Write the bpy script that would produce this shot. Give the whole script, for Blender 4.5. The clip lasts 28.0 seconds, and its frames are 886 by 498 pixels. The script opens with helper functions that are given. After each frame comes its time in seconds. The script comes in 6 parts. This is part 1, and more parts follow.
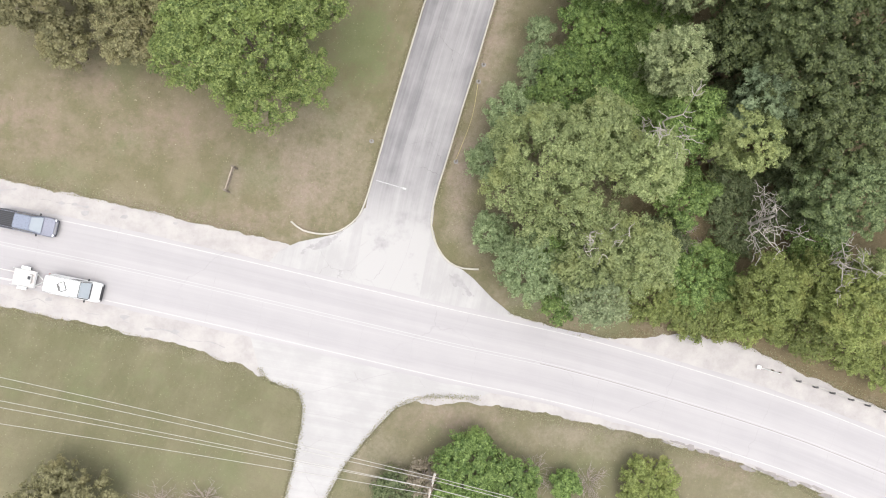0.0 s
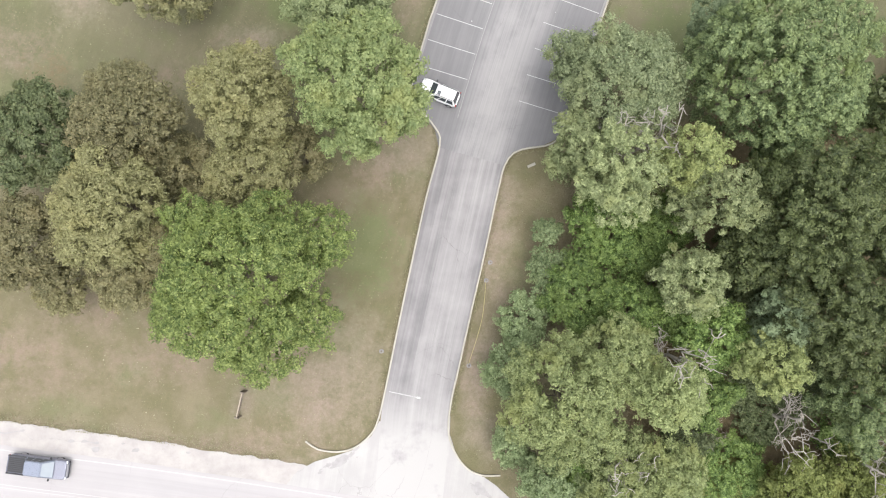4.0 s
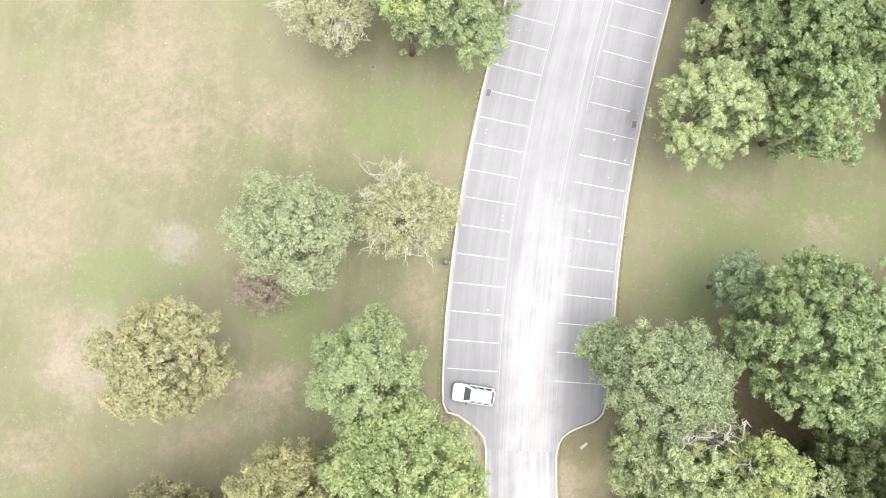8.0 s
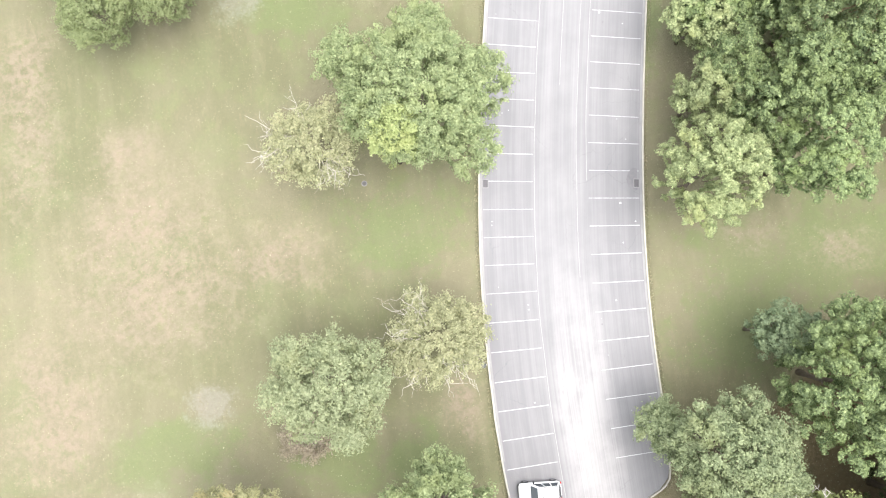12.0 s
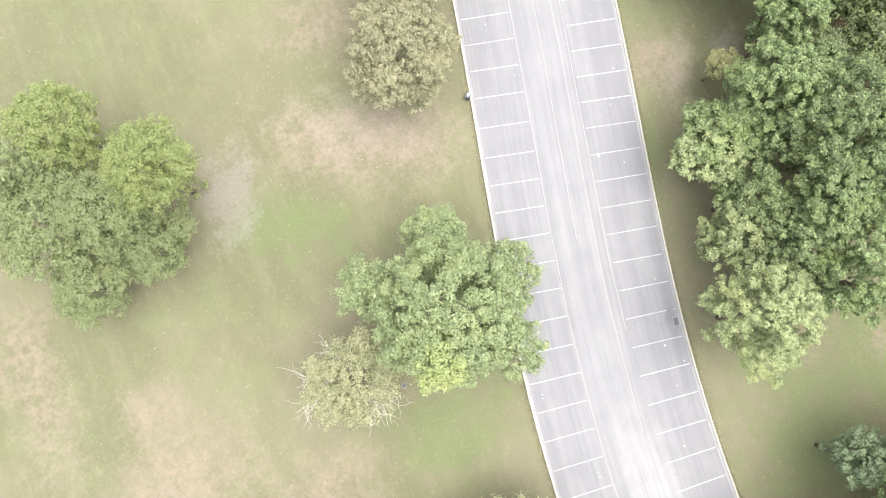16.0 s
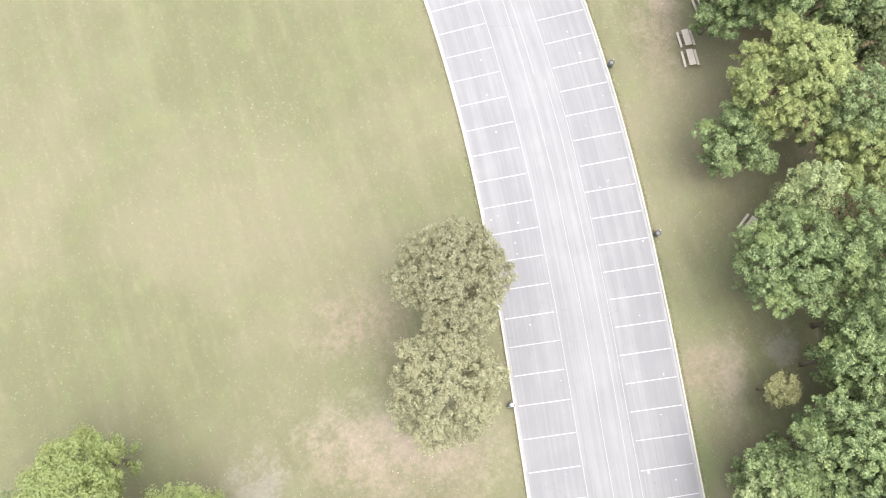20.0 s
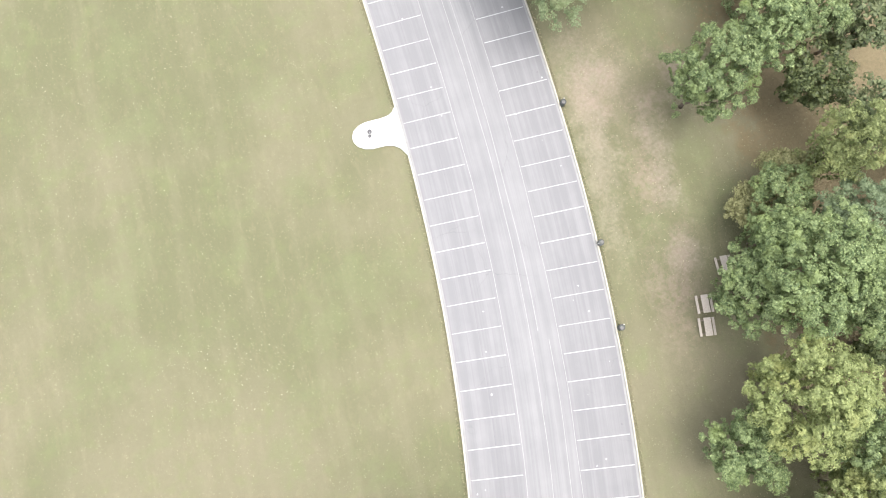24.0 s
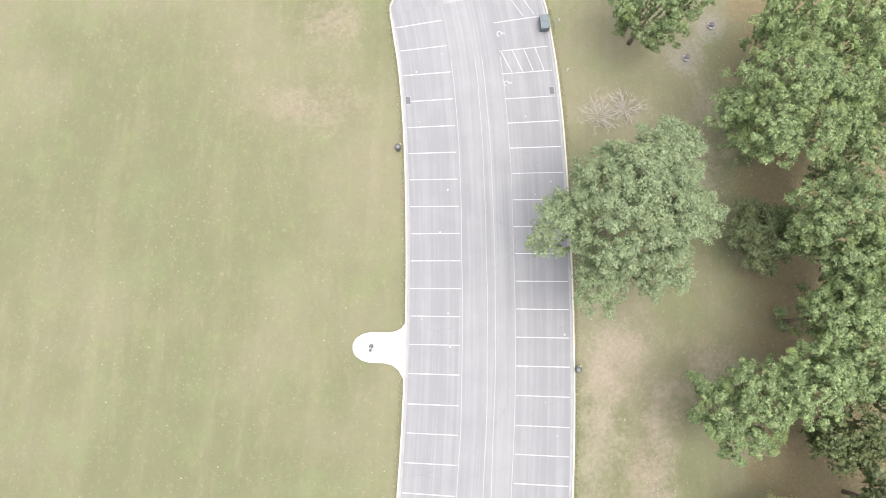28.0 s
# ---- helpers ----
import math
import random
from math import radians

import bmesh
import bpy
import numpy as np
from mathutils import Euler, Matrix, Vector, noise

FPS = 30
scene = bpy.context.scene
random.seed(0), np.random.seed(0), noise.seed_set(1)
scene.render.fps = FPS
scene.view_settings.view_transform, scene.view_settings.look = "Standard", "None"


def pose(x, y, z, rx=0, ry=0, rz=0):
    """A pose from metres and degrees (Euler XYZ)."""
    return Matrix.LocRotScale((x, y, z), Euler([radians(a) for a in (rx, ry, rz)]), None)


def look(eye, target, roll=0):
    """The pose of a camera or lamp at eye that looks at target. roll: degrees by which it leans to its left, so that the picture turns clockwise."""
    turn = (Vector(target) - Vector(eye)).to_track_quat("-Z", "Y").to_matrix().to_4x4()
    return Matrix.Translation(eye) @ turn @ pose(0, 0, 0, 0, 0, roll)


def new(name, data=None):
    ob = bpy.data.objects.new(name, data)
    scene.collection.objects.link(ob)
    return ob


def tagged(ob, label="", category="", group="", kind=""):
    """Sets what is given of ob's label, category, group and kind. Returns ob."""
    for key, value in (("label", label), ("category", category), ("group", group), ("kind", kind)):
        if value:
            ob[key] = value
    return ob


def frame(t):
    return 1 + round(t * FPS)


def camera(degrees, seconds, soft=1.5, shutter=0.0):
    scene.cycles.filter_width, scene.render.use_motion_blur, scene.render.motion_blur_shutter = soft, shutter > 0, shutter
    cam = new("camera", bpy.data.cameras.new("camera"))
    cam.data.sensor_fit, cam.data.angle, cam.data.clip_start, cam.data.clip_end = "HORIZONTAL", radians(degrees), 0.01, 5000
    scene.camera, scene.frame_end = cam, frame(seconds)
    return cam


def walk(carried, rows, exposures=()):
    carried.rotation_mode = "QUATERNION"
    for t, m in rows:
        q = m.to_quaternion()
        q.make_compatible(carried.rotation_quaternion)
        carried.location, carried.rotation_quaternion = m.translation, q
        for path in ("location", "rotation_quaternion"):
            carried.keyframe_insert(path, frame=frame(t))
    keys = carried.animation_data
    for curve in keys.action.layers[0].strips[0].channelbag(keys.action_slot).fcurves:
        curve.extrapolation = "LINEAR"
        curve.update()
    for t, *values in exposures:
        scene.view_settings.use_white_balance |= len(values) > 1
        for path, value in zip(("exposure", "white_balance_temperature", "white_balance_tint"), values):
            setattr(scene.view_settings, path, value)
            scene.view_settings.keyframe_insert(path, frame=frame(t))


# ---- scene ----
# t, x, y, z, tilt, lean, heading: a drone that looks almost straight down
cam = camera(63.92, 28.0, soft=1.1)
PATH = [
    (0, 0.002, 0.002, 73.099, 3.592, -1.890, -0.002),
    (0.5, 0.055, 2.019, 73.102, 3.169, -1.783, -0.148),
    (1, 0.094, 4.200, 73.103, 2.981, -1.693, -0.439),
    (1.5, 0.078, 6.601, 73.000, 2.862, -1.594, -0.662),
    (2, 0.076, 9.256, 72.919, 2.802, -1.491, -0.881),
    (2.5, 0.072, 12.177, 72.896, 2.790, -1.421, -1.005),
    (3, 0.038, 15.353, 72.796, 2.720, -1.364, -1.357),
    (3.5, 0.029, 18.807, 72.698, 2.709, -1.356, -3.532),
    (5.5, -0.169, 33.356, 72.033, 3.146, -1.399, -4.851),
    (6, -0.090, 36.986, 71.837, 3.510, -1.446, -9.151),
    (6.5, 0.081, 40.426, 71.700, 3.911, -1.343, -9.330),
    (7, 0.319, 43.550, 71.731, 4.626, -1.213, -14.429),
    (7.5, 0.444, 46.416, 71.690, 5.507, -1.074, -16.845),
    (8, 0.576, 48.960, 71.614, 6.491, -0.967, -16.971),
    (8.5, 0.747, 51.207, 71.617, 6.992, -0.733, -18.988),
    (9, 0.912, 53.027, 71.690, 7.020, -0.633, -19.058),
    (9.5, 1.056, 54.649, 71.713, 6.945, -0.613, -19.151),
    (10, 1.145, 56.243, 71.711, 6.702, -0.599, -21.959),
    (10.5, 1.188, 57.811, 71.733, 6.886, -0.565, -27.237),
    (11, 1.404, 59.225, 71.730, 6.191, -0.710, -29.180),
    (11.5, 1.752, 60.728, 71.668, 5.156, -0.978, -29.116),
    (13.5, 3.034, 68.331, 71.281, 4.965, -2.002, -33.233),
    (14, 3.633, 70.419, 71.113, 5.213, -2.149, -33.113),
    (14.5, 4.402, 72.739, 70.972, 5.553, -2.109, -37.656),
    (15, 5.284, 75.122, 70.854, 5.761, -2.135, -37.843),
    (15.5, 6.214, 77.609, 70.725, 6.080, -2.150, -40.656),
    (16, 7.361, 80.150, 70.584, 6.358, -2.120, -42.535),
    (16.5, 8.675, 82.771, 70.528, 6.469, -2.137, -42.372),
    (17, 10.135, 85.513, 70.645, 5.538, -2.186, -42.188),
    (17.5, 11.769, 88.223, 70.547, 2.202, -2.227, -41.751),
    (18, 13.459, 90.927, 70.511, 2.272, -2.258, -41.622),
    (18.5, 15.147, 93.576, 70.450, 2.444, -2.311, -41.503),
    (19, 16.881, 96.182, 70.404, 5.289, -2.367, -41.284),
    (19.5, 18.771, 98.819, 70.436, 10.915, -2.391, -41.093),
    (20, 20.886, 101.389, 70.458, 11.132, -2.345, -40.960),
    (20.5, 23.129, 103.980, 70.529, 11.101, -2.261, -40.859),
    (22.5, 32.932, 114.641, 71.102, 10.212, -1.867, -43.634),
    (23, 35.430, 117.083, 71.208, 9.828, -1.945, -39.158),
    (23.5, 37.725, 119.506, 71.244, 9.663, -2.026, -36.214),
    (24, 39.976, 121.986, 71.149, 9.743, -2.063, -35.895),
    (24.5, 42.259, 124.410, 71.105, 9.482, -2.251, -25.784),
    (25, 44.298, 127.019, 71.060, 9.637, -2.249, -25.775),
    (25.5, 46.281, 129.740, 70.974, 9.794, -2.297, -25.544),
    (26, 48.164, 132.511, 70.911, 9.983, -2.342, -24.622),
    (26.5, 49.936, 135.050, 70.907, 10.244, -2.497, -20.338),
    (27, 51.293, 137.224, 70.932, 10.470, -2.531, -19.513),
    (27.5, 52.192, 138.986, 71.013, 10.533, -2.547, -19.466),
    (28, 52.812, 140.628, 71.060, 10.118, -2.563, -19.585),
]
# the drone's camera brightens its picture as it leaves the pale road
EXPOSURES = [(0.0, 0.93), (2.0, 0.90), (3.5, 0.94), (5.5, 1.62), (8.0, 1.80), (15.0, 1.79), (18.0, 1.74), (20.0, 1.71), (23.0, 1.61), (28.0, 1.52)]
walk(cam, [(t, pose(x, y, z, a, b, c)) for t, x, y, z, a, b, c in PATH], EXPOSURES)

# ---- light: a bright, overcast day ----
world = bpy.data.worlds.new("overcast_sky")
scene.world = world
world.use_nodes = True
wn, wl = world.node_tree.nodes, world.node_tree.links
sky = wn.new("ShaderNodeTexSky")
sky.sky_type, sky.sun_disc = "NISHITA", False
sky.sun_elevation, sky.sun_rotation = radians(76), radians(150)
sky.air_density, sky.dust_density = 1.6, 4.0
veil = wn.new("ShaderNodeHueSaturation")
veil.inputs["Saturation"].default_value = 0.28
wl.new(sky.outputs[0], veil.inputs["Color"])
wl.new(veil.outputs[0], wn["Background"].inputs["Color"])
wn["Background"].inputs["Strength"].default_value = 0.15

sun = new("sun", bpy.data.lights.new("sun", "SUN"))
sun.data.energy, sun.data.angle, sun.data.color = 0.93, radians(60), (1.0, 0.97, 0.94)
sun.matrix_world = look((1, -2, 66), (0, 0, 0))


# ---- materials ----
def nodes_of(name, rough=0.8, spec=0.3):
    m = bpy.data.materials.new(name)
    m.use_nodes = True
    nt = m.node_tree
    b = nt.nodes["Principled BSDF"]
    b.inputs["Roughness"].default_value = rough
    b.inputs["Specular IOR Level"].default_value = spec
    return m, nt, b


def put(nt, kind, **inputs):
    """A node with some of its inputs set: a value, or the socket to link."""
    n = nt.nodes.new(kind)
    for key, value in inputs.items():
        socket = n.inputs[int(key[1:])] if key[0] == "i" and key[1:].isdigit() else n.inputs[key]
        if hasattr(value, "is_output"):
            nt.links.new(value, socket)
        else:
            socket.default_value = value
    return n


def sums(nt, op, a, b, clamp=False):
    n = nt.nodes.new("ShaderNodeMath")
    n.operation, n.use_clamp = op, clamp
    for i, v in enumerate((a, b)):
        if hasattr(v, "is_output"):
            nt.links.new(v, n.inputs[i])
        else:
            n.inputs[i].default_value = v
    return n.outputs[0]


def blend(nt, fac, a, b, mode="MIX"):
    n = nt.nodes.new("ShaderNodeMix")
    n.data_type, n.blend_type = "RGBA", mode
    for key, v in ((0, fac), (6, a), (7, b)):
        if hasattr(v, "is_output"):
            nt.links.new(v, n.inputs[key])
        else:
            n.inputs[key].default_value = (*v, 1) if isinstance(v, tuple) and len(v) == 3 else v
    return n.outputs[2]


def ramp(nt, value, lo, hi):
    n = nt.nodes.new("ShaderNodeMapRange")
    n.interpolation_type = "SMOOTHSTEP"
    nt.links.new(value, n.inputs[0])
    n.inputs[1].default_value, n.inputs[2].default_value = lo, hi
    return n.outputs[0]


def speckle(nt, vector, scale, detail=3.0, rough=0.55, stretch=None):
    if stretch:
        vector = put(nt, "ShaderNodeMapping", Vector=vector, Scale=stretch).outputs[0]
    return put(nt, "ShaderNodeTexNoise", Vector=vector, Scale=scale, Detail=detail, Roughness=rough).outputs[0]


def relief(nt, b, height, strength, distance=0.02):
    n = put(nt, "ShaderNodeBump", Strength=strength, Distance=distance, Height=height)
    nt.links.new(n.outputs[0], b.inputs["Normal"])


def plain(name, colour, rough=0.5, metal=0.0, grime=0.12, scale=3.0, spec=0.4):
    """Paint, plastic or metal with slight grime and wear."""
    m, nt, b = nodes_of(name, rough, spec)
    at = nt.nodes.new("ShaderNodeTexCoord").outputs["Object"]
    d = speckle(nt, at, scale, 4)
    nt.links.new(blend(nt, d, tuple(c * (1 - grime) for c in colour), tuple(min(1, c * (1 + grime)) for c in colour)), b.inputs["Base Color"])
    b.inputs["Metallic"].default_value = metal
    f = speckle(nt, at, scale * 6, 2)
    nt.links.new(sums(nt, "ADD", sums(nt, "MULTIPLY", f, 0.25), rough - 0.12), b.inputs["Roughness"])
    return m


def foliage(name, low, high, flush, through_light=0.30):
    """Leaves that differ one by one between two greens, some of them flushed with a third colour."""
    m, nt, b = nodes_of(name, 0.48, 0.30)
    one = nt.nodes.new("ShaderNodeNewGeometry").outputs["Random Per Island"]
    at = nt.nodes.new("ShaderNodeTexCoord").outputs["Object"]
    spray = ramp(nt, speckle(nt, at, 1.5, 2), 0.34, 0.66)
    v = sums(nt, "ADD", sums(nt, "MULTIPLY", sums(nt, "POWER", one, 1.6), 0.62), sums(nt, "MULTIPLY", spray, 0.32))
    c = blend(nt, sums(nt, "ADD", v, 0.06, True), low, high)
    c = blend(nt, sums(nt, "MULTIPLY", ramp(nt, speckle(nt, at, 0.32, 3), 0.50, 0.72), 0.8), c, flush)
    which = nt.nodes.new("ShaderNodeObjectInfo").outputs["Random"]
    n = put(nt, "ShaderNodeHueSaturation", Color=c)
    nt.links.new(sums(nt, "ADD", sums(nt, "MULTIPLY", which, 0.3), 0.85), n.inputs["Value"])
    nt.links.new(n.outputs[0], b.inputs["Base Color"])
    t = put(nt, "ShaderNodeBsdfTranslucent", Color=n.outputs[0])
    x = nt.nodes.new("ShaderNodeMixShader")
    x.inputs[0].default_value = through_light
    nt.links.new(b.outputs[0], x.inputs[1])
    nt.links.new(t.outputs[0], x.inputs[2])
    nt.links.new(x.outputs[0], nt.nodes["Material Output"].inputs["Surface"])
    return m


LEAVES = {
    "oak": foliage("oak_leaves", (0.046, 0.080, 0.029), (0.325, 0.394, 0.178), (0.205, 0.255, 0.090)),
    "pale": foliage("pale_oak_leaves", (0.115, 0.150, 0.064), (0.415, 0.460, 0.232), (0.300, 0.325, 0.138)),
    "gold": foliage("yellowing_oak_leaves", (0.105, 0.135, 0.046), (0.360, 0.402, 0.165), (0.275, 0.288, 0.100)),
    "sage": foliage("sage_green_leaves", (0.120, 0.158, 0.078), (0.375, 0.425, 0.235), (0.270, 0.300, 0.145)),
    "sage2": foliage("grey_green_leaves", (0.104, 0.146, 0.070), (0.338, 0.394, 0.220), (0.232, 0.274, 0.138)),
    "bright": foliage("maple_leaves", (0.030, 0.066, 0.014), (0.352, 0.415, 0.138), (0.180, 0.228, 0.060)),
    "green": foliage("mid_green_leaves", (0.122, 0.166, 0.074), (0.376, 0.426, 0.216), (0.282, 0.322, 0.144)),
    "lime": foliage("lime_green_leaves", (0.115, 0.162, 0.060), (0.352, 0.408, 0.176), (0.322, 0.352, 0.136)),
    "yellow": foliage("yellow_green_leaves", (0.232, 0.272, 0.108), (0.325, 0.372, 0.156), (0.314, 0.336, 0.120), 0.5),
    "brown": foliage("brownish_leaves", (0.098, 0.096, 0.043), (0.342, 0.318, 0.168), (0.255, 0.224, 0.110)),
    "tan": foliage("tan_green_leaves", (0.145, 0.145, 0.062), (0.385, 0.378, 0.186), (0.305, 0.285, 0.122)),
    "bronze": foliage("bronze_leaves", (0.175, 0.172, 0.096), (0.415, 0.400, 0.250), (0.315, 0.298, 0.172)),
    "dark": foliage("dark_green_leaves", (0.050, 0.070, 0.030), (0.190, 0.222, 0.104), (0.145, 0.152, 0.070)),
    "vivid": foliage("vivid_green_leaves", (0.032, 0.072, 0.016), (0.300, 0.405, 0.125), (0.205, 0.275, 0.080)),
    "teal": foliage("blue_green_leaves", (0.110, 0.160, 0.068), (0.380, 0.455, 0.235), (0.290, 0.335, 0.145)),
    "silver": foliage("silver_green_leaves", (0.165, 0.198, 0.104), (0.425, 0.460, 0.268), (0.335, 0.352, 0.182)),
    "olive": foliage("olive_leaves", (0.105, 0.130, 0.036), (0.320, 0.365, 0.118), (0.260, 0.262, 0.080)),
    "mauve": foliage("dry_mauve_leaves", (0.190, 0.160, 0.115), (0.400, 0.345, 0.260), (0.310, 0.250, 0.190)),
}
LEAVES["tan2"] = foliage("russet_olive_leaves", (0.200, 0.200, 0.095), (0.440, 0.430, 0.230), (0.385, 0.338, 0.165))
LEAVES["tangle"] = foliage("dull_olive_green_leaves", (0.225, 0.262, 0.128), (0.325, 0.372, 0.186), (0.290, 0.316, 0.152), 0.5)
# oak green darkened: the shade of the eastern woods is in this colour
LEAVES["deep"] = foliage("shade_darkened_oak_leaves", (0.020, 0.036, 0.011), (0.206, 0.240, 0.098), (0.108, 0.134, 0.047))
LEAVES["moss"] = foliage("mossy_yellow_green_leaves", (0.105, 0.138, 0.050), (0.370, 0.418, 0.188), (0.285, 0.310, 0.115))
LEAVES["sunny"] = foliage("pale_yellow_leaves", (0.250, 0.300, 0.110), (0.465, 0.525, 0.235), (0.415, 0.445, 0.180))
LEAVES["thin"] = foliage("sparse_grey_olive_leaves", (0.190, 0.198, 0.108), (0.450, 0.452, 0.262), (0.355, 0.345, 0.200))
LEAVES["teal2"] = foliage("blue_green_oak_leaves", (0.095, 0.140, 0.075), (0.300, 0.360, 0.205), (0.205, 0.255, 0.125))

BARK, nt, b = nodes_of("bark", 0.9, 0.2)
at = nt.nodes.new("ShaderNodeTexCoord").outputs["Object"]
g = speckle(nt, at, 6, 5, 0.65, (1, 1, 0.2))
nt.links.new(blend(nt, g, (0.06, 0.05, 0.04), (0.24, 0.20, 0.16)), b.inputs["Base Color"])
relief(nt, b, g, 0.6, 0.04)
DEAD = plain("bleached_dead_wood", (0.36, 0.33, 0.29), 0.85, 0, 0.25, 4)
PALEWOOD = plain("whitewashed_boards", (0.60, 0.56, 0.54), 0.85, 0, 0.12, 5, 0.2)
TEAL = plain("dark_teal_grey_steel", (0.115, 0.135, 0.145), 0.6, 0.2, 0.2)
RAIL = plain("dusty_rail_steel", (0.36, 0.34, 0.31), 0.8, 0.1, 0.15)
EDGE = plain("crumbled_dark_asphalt", (0.245, 0.222, 0.215), 0.9, 0, 0.3, 3)
ROPE = plain("faded_yellow_rope", (0.50, 0.43, 0.20), 0.8, 0, 0.15)
BARE = plain("barkless_white_wood", (0.42, 0.39, 0.34), 0.85, 0, 0.2, 4)

# lawn: green and dry grass, bare soil, litter under the trees and ash
LAWN, nt, b = nodes_of("lawn", 0.95, 0.1)
at = nt.nodes.new("ShaderNodeTexCoord").outputs["Object"]
ATTR = {k: put(nt, "ShaderNodeAttribute") for k in ("dry", "bare", "lush", "ash", "litter", "pale")}
for k, n in ATTR.items():
    n.attribute_name = k
wide, mid_, fine, blade = speckle(nt, at, 0.045, 4), speckle(nt, at, 0.35, 5, 0.62), speckle(nt, at, 2.6, 5, 0.7), speckle(nt, at, 16, 3, 0.7)
mow = speckle(nt, put(nt, "ShaderNodeMapping", Vector=at, Rotation=(0, 0, radians(22))).outputs[0], 0.5, 3, 0.55, (1.0, 0.10, 1))
c = blend(nt, ramp(nt, wide, 0.40, 0.62), (0.124, 0.124, 0.073), (0.160, 0.148, 0.098))
c = blend(nt, sums(nt, "MULTIPLY", ramp(nt, mow, 0.46, 0.70), 0.22), c, (0.206, 0.184, 0.126))
c = blend(nt, sums(nt, "MULTIPLY", ramp(nt, mid_, 0.48, 0.72), 0.4), c, (0.143, 0.161, 0.077))
c = blend(nt, sums(nt, "MULTIPLY", ATTR["pale"].outputs["Fac"], 0.55), c, blend(nt, ramp(nt, mid_, 0.36, 0.64), (0.150, 0.134, 0.076), (0.216, 0.174, 0.124)))


def rough_edge(key, gain=1.0, lo=0.18, hi=0.85):
    v = sums(nt, "ADD", ATTR[key].outputs["Fac"], sums(nt, "ADD", sums(nt, "MULTIPLY", sums(nt, "SUBTRACT", mid_, 0.5), 2.2), sums(nt, "MULTIPLY", sums(nt, "SUBTRACT", fine, 0.5), 1.2)))
    v = sums(nt, "MULTIPLY", v, ramp(nt, ATTR[key].outputs["Fac"], 0.02, 0.25))
    return sums(nt, "MULTIPLY", ramp(nt, v, lo, hi), gain)


wisp = speckle(nt, put(nt, "ShaderNodeMapping", Vector=at, Rotation=(0, 0, radians(22))).outputs[0], 1.3, 6, 0.7, (1.0, 0.35, 1))
c = blend(nt, sums(nt, "MULTIPLY", ramp(nt, wisp, 0.50, 0.68), 0.18), c, (0.246, 0.206, 0.138))
c = blend(nt, sums(nt, "MULTIPLY", ramp(nt, speckle(nt, at, 0.14, 6, 0.65), 0.50, 0.66), 0.45), c, (0.142, 0.156, 0.083))
c = blend(nt, rough_edge("lush", 0.55), c, (0.116, 0.148, 0.064))
c = blend(nt, sums(nt, "MULTIPLY", rough_edge("dry", 0.60, 0.10, 1.20), ramp(nt, speckle(nt, at, 1.1, 7, 0.72), 0.34, 0.60)), c, (0.242, 0.184, 0.156))
c = blend(nt, rough_edge("litter", 0.85), c, blend(nt, fine, (0.100, 0.080, 0.046), (0.200, 0.158, 0.098)))
c = blend(nt, rough_edge("bare", 0.46, 0.05, 1.25), c, blend(nt, fine, (0.212, 0.174, 0.142), (0.318, 0.270, 0.230)))
c = blend(nt, rough_edge("ash", 0.42), c, blend(nt, fine, (0.200, 0.178, 0.170), (0.290, 0.262, 0.250)))
c = blend(nt, sums(nt, "MULTIPLY", fine, 0.55), c, blend(nt, 1.0, c, (1.45, 1.40, 1.35), "MULTIPLY"))
c = blend(nt, sums(nt, "MULTIPLY", ramp(nt, blade, 0.35, 0.7), 0.4), c, blend(nt, 1.0, c, (0.62, 0.66, 0.62), "MULTIPLY"))
nt.links.new(c, b.inputs["Base Color"])
relief(nt, b, sums(nt, "ADD", blade, sums(nt, "MULTIPLY", fine, 2.0)), 0.7, 0.06)


